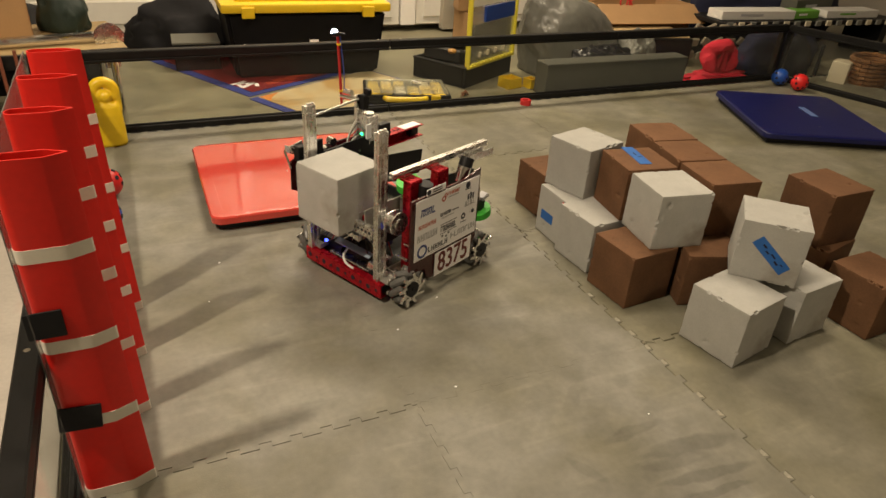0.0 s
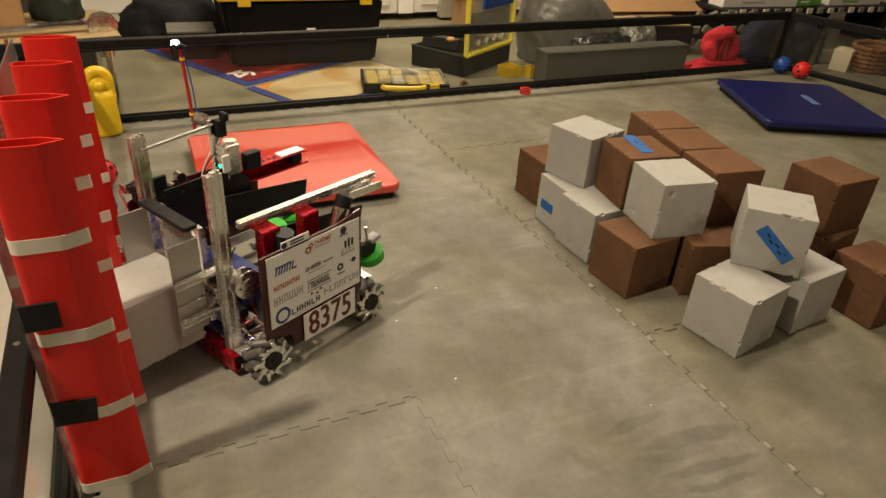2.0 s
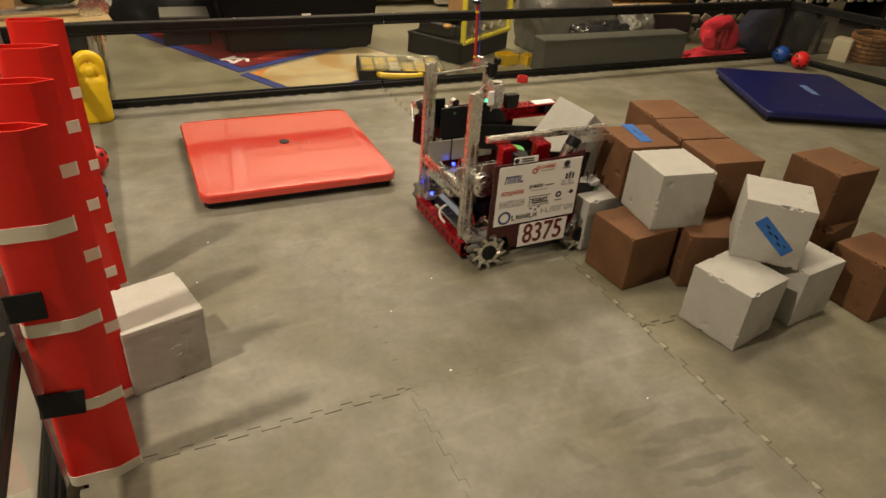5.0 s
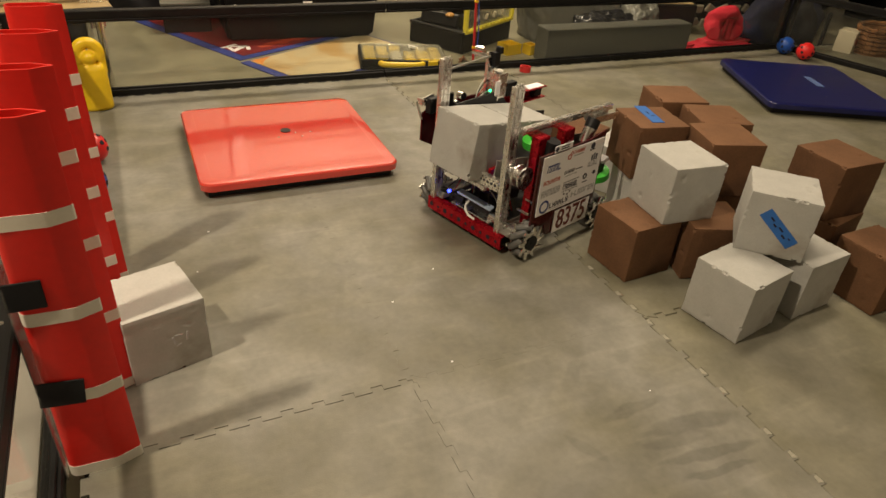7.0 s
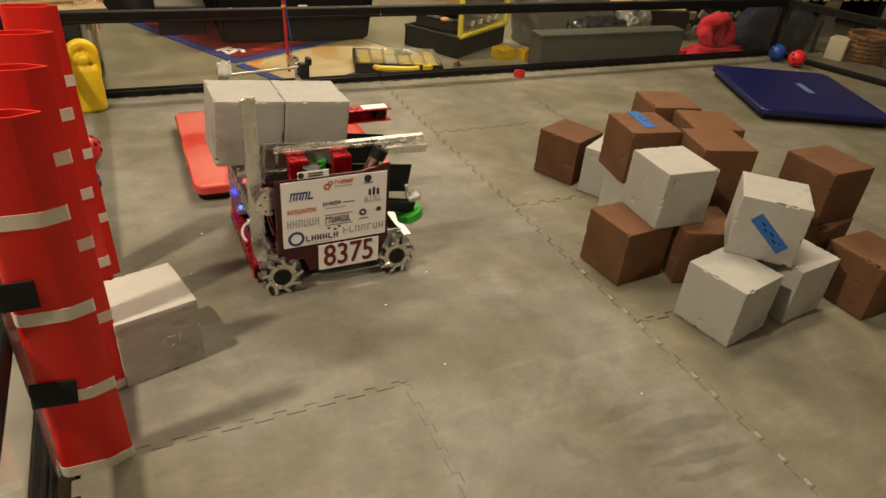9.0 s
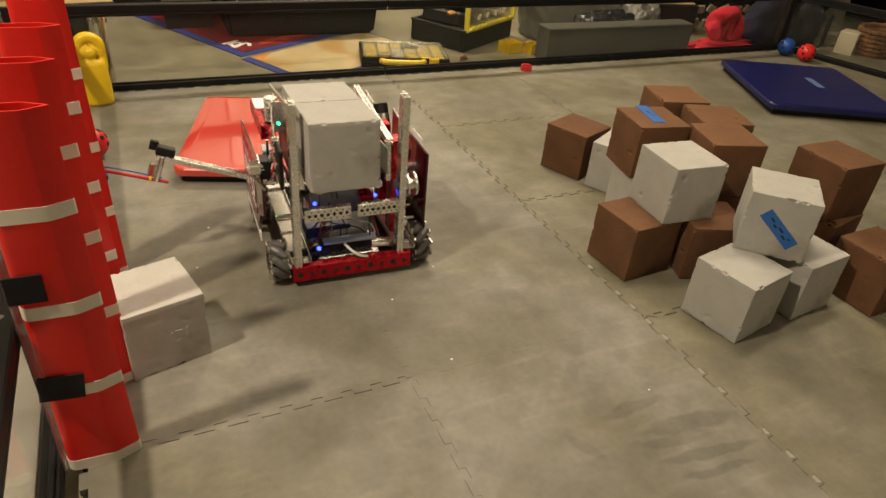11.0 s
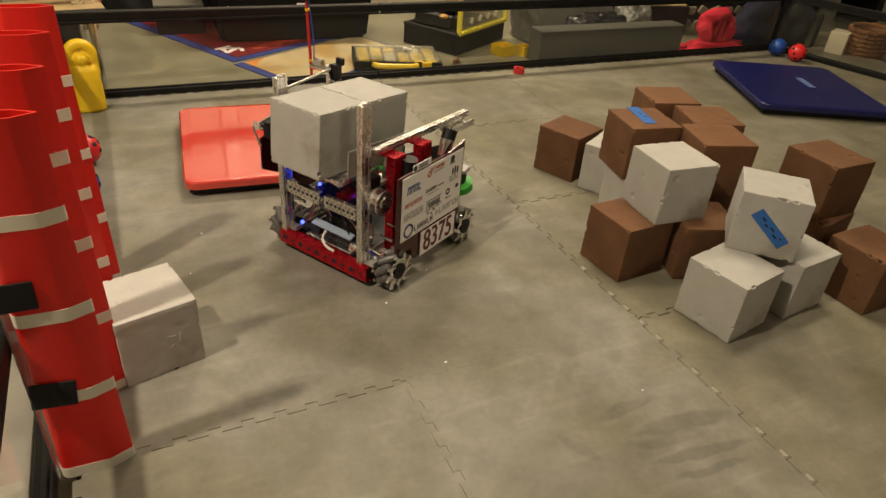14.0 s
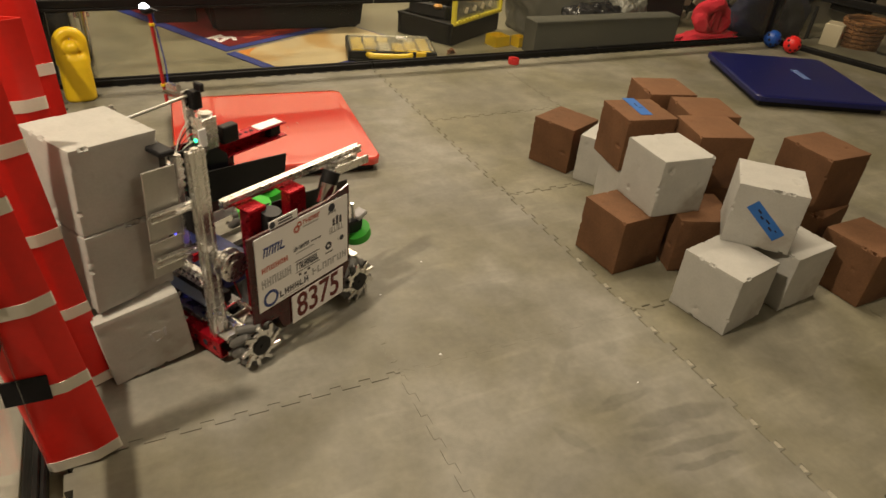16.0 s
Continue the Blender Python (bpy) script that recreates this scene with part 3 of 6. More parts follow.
block_l = block("b", 0.985, 0.247, HB, -8.6, "brown foam cube beside the white-grey one on top")
block_m = block("g", 0.768, 0.566, HB, 15.5, "clean pale grey foam cube carried off the heap")
block_n = block("g", 0.735, 0.536, 0, 0.6, "grey foam cube with blue and red tape")
block_o = block("g", 0.722, 0.402, 0, 4, "grey foam cube at the near side of the heap")
block_p = block("b", 0.775, 0.735, 0, 2, "brown foam cube at the far end of the heap")
block_1 = block("g", 0, 0.567, 0.17, 26, "scuffed grey foam cube delivered to the rack")

# marks and tape
strip(block_tape, (0.105, 0.0012, 0.030), (0.004, -HB / 2 - 0.0008, 0.074), (0, 42, 0), BLUE_TAPE, "blue masking tape with pen marks", scribble)
strip(block_i, (0.036, 0.125, 0.0012), (0.0, 0.02, HB + 0.0008), (0, 0, -4), BLUE_TAPE, "blue masking tape", [(0.0, 0.01, 0.003, 0.02), (0.006, -0.012, 0.012, 0.003)])
strip(block_n, (0.0012, 0.062, 0.030), (-HB / 2 - 0.0008, 0.022, 0.064), (0, 0, 0), BLUE_TAPE, "blue masking tape")
box_part("tape_strip", (0.0012, 0.026, 0.026), (-HB / 2 - 0.0008, -0.058, 0.134), RED_TAPE, block_n, "scrap of red tape", bevel=0.0003)
for bx, bz, w, hh, a in ((-0.004, 0.075, 0.018, 0.004, 80), (0.006, 0.085, 0.014, 0.003, 10), (0.022, 0.078, 0.004, 0.020, 8), (0.004, 0.062, 0.012, 0.003, -20)):
    box_part("dent", (w, 0.0010, hh), (bx + 0.012, -HB / 2 - 0.0002, bz), PRINT_GREY, block_1, "dark scuff marks", turn=(0, a, 0), bevel=0.0002)

# ---- robot ----
robot = thing("robot", "small wheeled competition robot of aluminium, red metal and maroon panels", "robot")


def channel(bm, a, b, w, h, holes=True, side=(0, 0, 1)):
    """A U-shaped perforated channel from a to b: web w wide, flanges h high."""
    a, b = Vector(a), Vector(b)
    d = (b - a).normalized()
    up = Vector(side)
    s = d.cross(up).normalized()
    up = s.cross(d).normalized()
    m = Matrix((( d.x, s.x, up.x, 0), (d.y, s.y, up.y, 0), (d.z, s.z, up.z, 0), (0, 0, 0, 1)))
    m = Matrix.Translation((a + b) / 2) @ m
    L = (b - a).length
    made = []
    for size, at in (((L, w, 0.0025), (0, 0, 0)), ((L, 0.0025, h), (0, w / 2, h / 2)), ((L, 0.0025, h), (0, -w / 2, h / 2))):
        made += bmesh.ops.create_cube(bm, size=1, matrix=m @ Matrix.Translation(at) @ Matrix.Diagonal((*size, 1)))["verts"]
    return bm, m, L


def hole_row(parent, a, b, n, r, normal, mat=None):
    """Black discs painting in dark round perforations along a line, on a face with that normal."""
    bm = bmesh.new()
    a, b, nn = Vector(a), Vector(b), Vector(normal).normalized()
    for i in range(n):
        p = a.lerp(b, (i + 0.5) / n)
        add_rod(bm, p - nn * 0.0005, p + nn * 0.0006, r, seg=10)
    return part("perforation_disc", bm, mat or INK, parent)


# wheels
def mecanum(mirror):
    w = bmesh.new()
    add_rod(w, (0, -0.021, 0), (0, -0.018, 0), 0.034, seg=24)
    add_rod(w, (0, 0.018, 0), (0, 0.021, 0), 0.034, seg=24)
    add_rod(w, (0, -0.018, 0), (0, 0.018, 0), 0.022, seg=20)
    return w


WHEELS = {}
for fx, sx in (("front", 1), ("rear", -1)):
    for sy in (1, -1):
        hub = part("wheel", mecanum(sx * sy), STEEL, robot, "silver mecanum wheel with slanted rollers")
        hub.matrix_basis = pose(sx * 0.143, sy * 0.176, 0.050)
        WHEELS[(sx, sy)] = hub
        for k in range(9):
            a = 2 * math.pi * k / 9
            bm = bmesh.new()
            prof = [(-0.024, 0.0055), (-0.018, 0.0085), (0.0, 0.0105), (0.018, 0.0085), (0.024, 0.0055)]
            for (z0, r0), (z1, r1) in zip(prof, prof[1:]):
                add_rod(bm, (0, 0, z0), (0, 0, z1), r0, r1, seg=10)
            roller = part("roller", bm, material("roller_grey", (0.10, 0.10, 0.095), 0.40, spread=0.15) if not bpy.data.materials.get("roller_grey") else bpy.data.materials["roller_grey"], hub)
            ax = Vector((-math.sin(a) * 0.707 * sx * sy, 0.707, math.cos(a) * 0.707 * sx * sy))
            roller.matrix_basis = Matrix.Translation((0.0395 * math.cos(a), 0, 0.0395 * math.sin(a))) @ ax.to_track_quat("Z", "Y").to_matrix().to_4x4()
        for k in range(9):
            for s in (-1, 1):
                a = 2 * math.pi * k / 9 + s * 0.30 * sx * sy
                box_part("lug", (0.0085, 0.005, 0.026), (0.037 * math.cos(a), s * 0.0215, 0.037 * math.sin(a)), STEEL, hub, turn=(0, 90 - math.degrees(a) + 28 * s * sx * sy, 0), bevel=0.0005)
        rod_part("hub_cap", (0, sy * 0.021, 0), (0, sy * 0.024, 0), 0.021, BLACK, hub, "black wheel hub", seg=20)
        rod_part("hub_screw", (0, sy * 0.024, 0), (0, sy * 0.0255, 0), 0.005, BLACK, hub, seg=10)

# chassis frame
for sy in (1, -1):
    bm = bmesh.new()
    channel(bm, (-0.19, sy * 0.128, 0.060), (0.185, sy * 0.128, 0.060), 0.045, 0.012)
    part("side_channel", bm, PADDLE, robot, "perforated silver side channel")
    hole_row(robot, (-0.17, sy * 0.152, 0.066), (0.17, sy * 0.152, 0.066), 14, 0.003, (0, sy, 0))
bm = bmesh.new()
channel(bm, (0.196, -0.150, 0.036), (0.196, 0.138, 0.036), 0.036, 0.020, side=(-1, 0, 0))
bumper = part("front_bumper", bm, RED_METAL, robot, "red anodised perforated front channel")
# Black discs on the solid web stand in for the dark inside its holes.
bm = bmesh.new()
for i in range(10):
    y = -0.135 + 0.0285 * i
    add_rod(bm, (0.1935, y, 0.036), (0.1979, y, 0.036), 0.0045 if i % 2 else 0.007, seg=10)
part("perforation_disc", bm, INK, bumper)
bm = bmesh.new()
channel(bm, (-0.186, -0.15, 0.050), (-0.186, 0.138, 0.050), 0.036, 0.020, side=(-1, 0, 0))
part("rear_channel", bm, STEEL, robot)
box_part("belly_plate", (0.34, 0.24, 0.004), (0, -0.005, 0.040), BLACK, robot)

# uprights
def extrusion(bm, a, b, w, d, side=(1, 0, 0)):
    a, b = Vector(a), Vector(b)
    ax = (b - a).normalized()
    s = Vector(side)
    s = (s - ax * s.dot(ax)).normalized()
    u = ax.cross(s)
    m0 = Matrix(((s.x, u.x, ax.x, 0), (s.y, u.y, ax.y, 0), (s.z, u.z, ax.z, 0), (0, 0, 0, 1)))
    m = Matrix.Translation((a + b) / 2) @ m0
    L = (b - a).length
    n = max(1, round(d / w))
    o, g, q = w / 2, w * 0.14, w * 0.26
    top = []
    for k in range(n):
        c = (k - (n - 1) / 2) * w
        top += [(c - o + 0.0002, o), (c - g, o), (c - g, q), (c + g, q), (c + g, o), (c + o - 0.0002, o)]
    e = n * w / 2
    right = [(e, g), (e - o + q, g), (e - o + q, -g), (e, -g)]
    outline = top + right + [(-a, -b) for a, b in top] + [(-a, -b) for a, b in right]
    made = add_prism(bmesh.new(), [(b, a) for a, b in outline], -L / 2, L / 2)
    bmesh.ops.transform(made, matrix=m, verts=made.verts)
    tmp = bpy.data.meshes.new("extrusion")
    made.to_mesh(tmp)
    made.free()
    bm.from_mesh(tmp)
    bpy.data.meshes.remove(tmp)
    return bm


for y, x in ((0.112, 0.176), (-0.136, 0.180)):
    post = part("upright_post", extrusion(bmesh.new(), (x, y, 0.040), (x, y, 0.452), 0.0155, 0.031, side=(0, 1, 0)), ALU, robot, "slotted aluminium upright")
    rod_part("end_screw", (x, y, 0.450), (x, y, 0.456), 0.006, STEEL, post, seg=10)
    rod_part("end_screw", (x - 0.012, y, 0.446), (x - 0.012, y, 0.4565), 0.004, STEEL, post, seg=8)
for y0, y1 in ((-0.118, -0.012), (0.004, 0.102)):
    bm = bmesh.new()
    channel(bm, (0.192, y0, 0.188), (0.192, y1, 0.188), 0.030, 0.012, side=(-1, 0, 0))
    cb = part("cross_bar", bm, ALU, robot, "perforated silver cross bar")
    bm = bmesh.new()
    for i in range(7):
        y = y0 + 0.010 + (y1 - y0 - 0.02) * i / 6
        add_rod(bm, (0.190, y, 0.188), (0.1938, y, 0.188), 0.0042, seg=8)
        for dz in (-0.009, 0.009):
            add_rod(bm, (0.190, y + 0.006, 0.188 + dz), (0.1938, y + 0.006, 0.188 + dz), 0.0018, seg=6)
    part("perforation_disc", bm, INK, cb)

# side panels
def side_panel(sy, outline, name, label):
    bm = add_prism(bmesh.new(), outline, 0, 0.005)
    ob = part(name, bm, MAROON, robot, label, smooth=False)
    ob.matrix_basis = Matrix.Translation((0, 0.186 if sy > 0 else -0.204, 0)) @ pose(0, 0, 0, 90, 0, 0) @ pose(0, 0, -0.0025)
    return ob


side_panel(1, [(0.148, 0.085), (0.090, 0.085), (0.075, 0.048), (-0.100, 0.048), (-0.105, 0.085), (-0.118, 0.105), (-0.118, 0.305), (-0.050, 0.292), (0.02, 0.292), (0.055, 0.292), (0.148, 0.292)], "side_panel", "glossy maroon side panel")
side_panel(-1, [(0.080, 0.105), (-0.13, 0.105), (-0.14, 0.13), (-0.14, 0.290), (0.0, 0.302), (0.145, 0.302), (0.192, 0.285), (0.194, 0.205), (0.120, 0.165)], "side_panel", "glossy maroon side panel")

sheet = part("sponsor_sheet", add_box(bmesh.new(), (0.246, 0.0015, 0.166), (0.012, 0.1900, 0.204)), SHEET, robot, "white printed sheet with logos", smooth=False)
plate = part("number_plate", add_box(bmesh.new(), (0.149, 0.0015, 0.068), (-0.0195, 0.1920, 0.081)), SHEET, robot, "white plate with dark red number", smooth=False)


def on_sheet(u, v):
    return 0.135 - 0.246 * u, 0.287 - 0.166 * v


def mark(u0, v0, u1, v1, mat, letters=0, slant=0.0):
    """A printed mark: a plain block, or a row of letter-sized strokes."""
    bm = bmesh.new()
    n = max(1, letters)
    r = random.Random(int(u0 * 1000 + v0 * 77))
    for i in range(n):
        a, b = u0 + (u1 - u0) * i / n, u0 + (u1 - u0) * (i + (0.78 if letters else 1)) / n
        x0, z0 = on_sheet(a, v1)
        x1, z1 = on_sheet(b, v0)
        w, hh = abs(x1 - x0), abs(z1 - z0)
        cx, cz = (x0 + x1) / 2, (z0 + z1) / 2
        if not letters or hh < 0.004:
            add_box(bm, (w, 0.0005, hh), (cx, 0.1910, cz), (0, slant, 0))
            continue
        s = w * 0.30
        add_box(bm, (s, 0.0005, hh), (cx + w / 2 - s / 2, 0.1910, cz), (0, slant, 0))
        if r.random() < 0.7:
            add_box(bm, (s, 0.0005, hh), (cx - w / 2 + s / 2, 0.1910, cz), (0, slant, 0))
        add_box(bm, (w, 0.0005, hh * 0.2), (cx, 0.1910, cz + hh * r.choice((-0.4, 0, 0.4))), (0, 0, 0))
    return part("printed_mark", bm, mat, sheet, smooth=False)


def disc_mark(u, v, r, mat, inner=0.0):
    x, z = on_sheet(u, v)
    bm = bmesh.new()
    if inner:
        add_shell(bm, [(r * math.cos(2 * math.pi * k / 20), r * math.sin(2 * math.pi * k / 20)) for k in range(20)], [(inner * math.cos(2 * math.pi * k / 20), inner * math.sin(2 * math.pi * k / 20)) for k in range(20)], -0.0003, 0.0003)
    else:
        add_rod(bm, (0, 0, -0.0003), (0, 0, 0.0003), r, seg=20)
    ob = part("printed_mark", bm, mat, sheet, smooth=False)
    ob.matrix_basis = pose(x, 0.1910, z, 90, 0, 0)


mark(0.08, 0.16, 0.30, 0.28, PRINT_BLUE, 4, -14)
disc_mark(0.42, 0.13, 0.008, PRINT_RED, 0.004)
disc_mark(0.45, 0.08, 0.006, PRINT_RED, 0.003)
mark(0.49, 0.05, 0.68, 0.11, PRINT_RED, 7)
mark(0.49, 0.13, 0.66, 0.15, PRINT_GREY, 8)
disc_mark(0.81, 0.08, 0.009, PRINT_DARK)
mark(0.77, 0.13, 0.86, 0.16, PRINT_DARK, 5)
mark(0.05, 0.41, 0.32, 0.48, PRINT_RED, 6)
mark(0.38, 0.36, 0.55, 0.42, PRINT_DARK, 6)
mark(0.57, 0.39, 0.68, 0.405, PRINT_DARK)
mark(0.40, 0.45, 0.60, 0.465, PRINT_GREY, 12)
mark(0.78, 0.36, 0.95, 0.45, PRINT_GREY, 6)
for k in range(3):
    mark(0.82 + 0.04 * k, 0.25 - 0.02 * (k == 1), 0.845 + 0.04 * k, 0.35, PRINT_DARK)
mark(0.04, 0.57, 0.35, 0.69, PRINT_GREY, 6)
mark(0.39, 0.565, 0.66, 0.575, PRINT_DARK)
mark(0.40, 0.60, 0.65, 0.70, PRINT_DARK, 8)
mark(0.39, 0.725, 0.66, 0.733, PRINT_DARK)
disc_mark(0.765, 0.60, 0.009, PRINT_DARK, 0.004)
mark(0.73, 0.69, 0.82, 0.705, PRINT_DARK, 8)
disc_mark(0.925, 0.585, 0.006, PRINT_DARK)
mark(0.88, 0.57, 0.97, 0.60, PRINT_GREY, 4)
disc_mark(0.12, 0.87, 0.019, PRINT_BLUE, 0.013)
mark(0.21, 0.85, 0.53, 0.94, PRINT_DARK, 6)
mark(0.24, 0.965, 0.48, 0.975, PRINT_GREY, 12)
mark(0.57, 0.80, 0.99, 0.90, PRINT_GREY, 7)
for u, v in ((0.42, 0.76), (0.48, 0.79), (0.52, 0.75)):
    mark(u, v, u + 0.025, v + 0.03, PRINT_DARK)
box_part("badge", (0.070, 0.0015, 0.017), (0.062, 0.1895, 0.300), SHEET, robot, "small white badge", bevel=0.0003)
bm = bmesh.new()
add_rod(bm, (0.090, 0.1900, 0.300), (0.090, 0.1909, 0.300), 0.007, seg=16)
add_box(bm, (0.034, 0.0006, 0.003), (0.058, 0.1907, 0.303))
add_box(bm, (0.034, 0.0006, 0.003), (0.058, 0.1907, 0.297))
part("badge_print", bm, PRINT_DARK, robot)


def lettering(body, size, parent, mat, m, thick=0.0):
    data = bpy.data.curves.new("number", "FONT")
    data.body, data.size, data.align_x, data.align_y, data.extrude, data.offset = body, size, "CENTER", "CENTER", 0.0004, thick
    tmp = new("number", data)
    me = bpy.data.meshes.new_from_object(tmp.evaluated_get(bpy.context.evaluated_depsgraph_get()))
    bpy.data.objects.remove(tmp)
    me.materials.clear()
    me.materials.append(mat)
    ob = new("number", me)
    ob.parent = parent
    ob.matrix_basis = m
    return tagged(ob, "dark red team number")


lettering("8375", 0.079, plate, NUMBER_RED, pose(-0.0195, 0.1930, 0.081, 90, 0, 180) @ Matrix.Diagonal((0.80, 1.04, 1, 1)), 0.0)
for dx, dz, dy in ((0.0011, 0, 0.0001), (-0.0011, 0, 0.0002), (0, 0.0009, 0.00015), (0, -0.0009, 0.00025)):
    lettering("8375", 0.079, plate, NUMBER_RED, pose(-0.0195 + dx, 0.1930 + dy, 0.081 + dz, 90, 0, 180) @ Matrix.Diagonal((0.80, 1.04, 1, 1)), 0.0)

# right-hand panel graphics
bm = bmesh.new()
for k in range(3):
    add_shell(bm, [((0.034 - 0.004 * k) * math.cos(2 * math.pi * q / 24) + 0.06 - 0.075 * k, (0.034 - 0.004 * k) * math.sin(2 * math.pi * q / 24)) for q in range(24)], [((0.024 - 0.004 * k) * math.cos(2 * math.pi * q / 24) + 0.06 - 0.075 * k, (0.024 - 0.004 * k) * math.sin(2 * math.pi * q / 24)) for q in range(24)], -0.0004, 0.0004)
for k in range(6):
    add_box(bm, (0.016, 0.012, 0.0008), (0.09 - 0.038 * k, 0.056 + 0.006 * (k % 2), 0))
    add_box(bm, (0.022, 0.006, 0.0008), (0.09 - 0.038 * k, -0.052, 0))
gr = part("panel_print", bm, SHEET, robot, "white swirl graphics", smooth=False)
gr.matrix_basis = pose(0, -0.2085, 0.206, 90, 0, 0) @ Matrix.Diagonal((0.8, 0.8, 1, 1))
redp = part("panel_sticker", add_box(bmesh.new(), (0.18, 0.001, 0.13), (-0.02, -0.2072, 0.205)), material("sticker_red", (0.22, 0.006, 0.012), 0.3), robot, "red printed sticker", smooth=False)
box_part("side_strip", (0.22, 0.002, 0.026), (-0.02, -0.2035, 0.088), SHEET, robot, "white printed strip", bevel=0.0004)

# lift drive, top rail and motors on the panel side
bm = extrusion(bmesh.new(), (0.126, 0.098, 0.322), (-0.232, 0.114, 0.326), 0.0155, 0.0155, side=(0, 0, 1))
part("top_rail", bm, ALU, robot, "slotted aluminium top rail")
bm = bmesh.new()
channel(bm, (-0.232, 0.124, 0.300), (-0.135, 0.118, 0.300), 0.036, 0.018, side=(0, 0, 1))
part("rail_channel", bm, ALU, robot, "perforated silver channel")
for x in (0.080, -0.022):
    bm = bmesh.new()
    channel(bm, (x, 0.116, 0.060), (x, 0.116, 0.306), 0.040, 0.024, side=(0, 1, 0))
    add_box(bm, (0.042, 0.040, 0.004), (x, 0.120, 0.309), bevel=0.001)
    add_box(bm, (0.042, 0.004, 0.050), (x, 0.139, 0.284), bevel=0.001)
    col = part("motor_column", bm, RED_METAL, robot, "red anodised channel column")
    bm = bmesh.new()
    for i in range(7):
        for dx in (-0.012, 0.012):
            add_rod(bm, (x + dx, 0.1395, 0.095 + 0.028 * i), (x + dx, 0.1412, 0.095 + 0.028 * i), 0.003, seg=8)
    part("perforation_disc", bm, INK, col)
bm = add_rod(bmesh.new(), (0.056, 0.145, 0.262), (0.056, 0.150, 0.300), 0.019, seg=18)
part("motor", bm, BLACK, robot, "black motor can")
bm = bmesh.new()
add_rod(bm, (-0.082, 0.150, 0.262), (-0.100, 0.148, 0.300), 0.018, seg=18)
mot = part("motor", bm, STEEL, robot, "silver gear motor")
rod_part("end_cap", (-0.100, 0.148, 0.300), (-0.112, 0.147, 0.322), 0.0185, BLACK, mot, seg=18)
bm = bmesh.new()
for y, r in ((0.118, 0.020), (0.130, 0.030), (0.150, 0.030)):
    add_rod(bm, (0.152, y, 0.222), (0.152, y + 0.004, 0.222), r, seg=24)
add_rod(bm, (0.152, 0.105, 0.222), (0.152, 0.156, 0.222), 0.014, seg=18)
part("pulley", bm, ALU, robot, "silver spool pulley")
bm = bmesh.new()
for k in range(6):
    a = k * math.pi / 3
    add_rod(bm, (0.152 + 0.021 * math.cos(a), 0.1535, 0.222 + 0.021 * math.sin(a)), (0.152 + 0.021 * math.cos(a), 0.1546, 0.222 + 0.021 * math.sin(a)), 0.0026, seg=8)
part("perforation_disc", bm, INK, robot)

# intake at the rear
for sy in (1, -1):
    for z in (0.135,):
        bm = bmesh.new()
        add_shell(bm, [(0.034 * math.cos(2 * math.pi * q / 22), 0.034 * math.sin(2 * math.pi * q / 22)) for q in range(22)], [(0.012 * math.cos(2 * math.pi * q / 22), 0.012 * math.sin(2 * math.pi * q / 22)) for q in range(22)], -0.010, 0.010)
        iw = part("intake_wheel", bm, GREEN_WHEEL, robot, "bright green rubber intake wheel")
        iw.matrix_basis = pose(-0.195, sy * 0.140, z, 0, 18, 0)
    rod_part("intake_shaft", (-0.200, sy * 0.140, 0.100), (-0.182, sy * 0.140, 0.215), 0.004, STEEL, robot, seg=8)
    box_part("intake_arm", (0.110, 0.020, 0.030), (-0.150, sy * 0.142, 0.165), BLACK, robot, turn=(0, -12, 0))
    box_part("intake_clamp", (0.030, 0.026, 0.012), (-0.205, sy * 0.140, 0.178), PRINT_GREY, robot, turn=(0, 15, 0))
    bm = add_box(bmesh.new(), (0.255, 0.004, 0.075), (-0.085, sy * 0.098 - 0.005, 0.225), (0, -8, 0), 0.001)
    part("guide_plate", bm, BLACK, robot, "black slanted guide plate")
iw = copy_thing(iw, pose(0.030, 0.072, 0.262, 0, 10, 0))
# red channel with white top on the far side
bm = bmesh.new()
add_box(bm, (0.19, 0.003, 0.036), (-0.155, -0.167, 0.288), bevel=0.0006)
for z in (0.272, 0.304):
    add_box(bm, (0.19, 0.036, 0.003), (-0.155, -0.150, z), bevel=0.0006)
rc = part("red_channel", bm, RED_METAL, robot, "open red anodised channel")
box_part("end_block", (0.030, 0.024, 0.024), (-0.222, -0.152, 0.288), BLACK, rc, "black block in the channel")
box_part("white_pad", (0.070, 0.030, 0.003), (-0.205, -0.150, 0.307), SHEET, rc, "white pad", bevel=0.0005)
hole_row(rc, (-0.08, -0.1650, 0.288), (-0.20, -0.1650, 0.288), 7, 0.0050, (0, 1, 0))
hole_row(rc, (-0.07, -0.150, 0.3060), (-0.165, -0.150, 0.3060), 6, 0.0045, (0, 0, 1))
box_part("servo", (0.042, 0.022, 0.040), (-0.085, -0.140, 0.325), BLACK, robot)
bm = add_rod(bmesh.new(), (-0.035, -0.145, 0.330), (-0.035, -0.145, 0.385), 0.0155, seg=6)
for z in (0.34, 0.355, 0.37):
    add_box(bm, (0.045, 0.030, 0.004), (-0.025, -0.145, z), bevel=0.001)
add_box(bm, (0.004, 0.045, 0.075), (0.000, -0.128, 0.350), bevel=0.001)
add_box(bm, (0.035, 0.004, 0.070), (-0.020, -0.112, 0.352), bevel=0.001)
part("bracket", bm, ALU, robot, "stacked silver brackets")
box_part("battery_label", (0.020, 0.004, 0.040), (0.006, -0.104, 0.352), SHEET, robot, "white cable block")

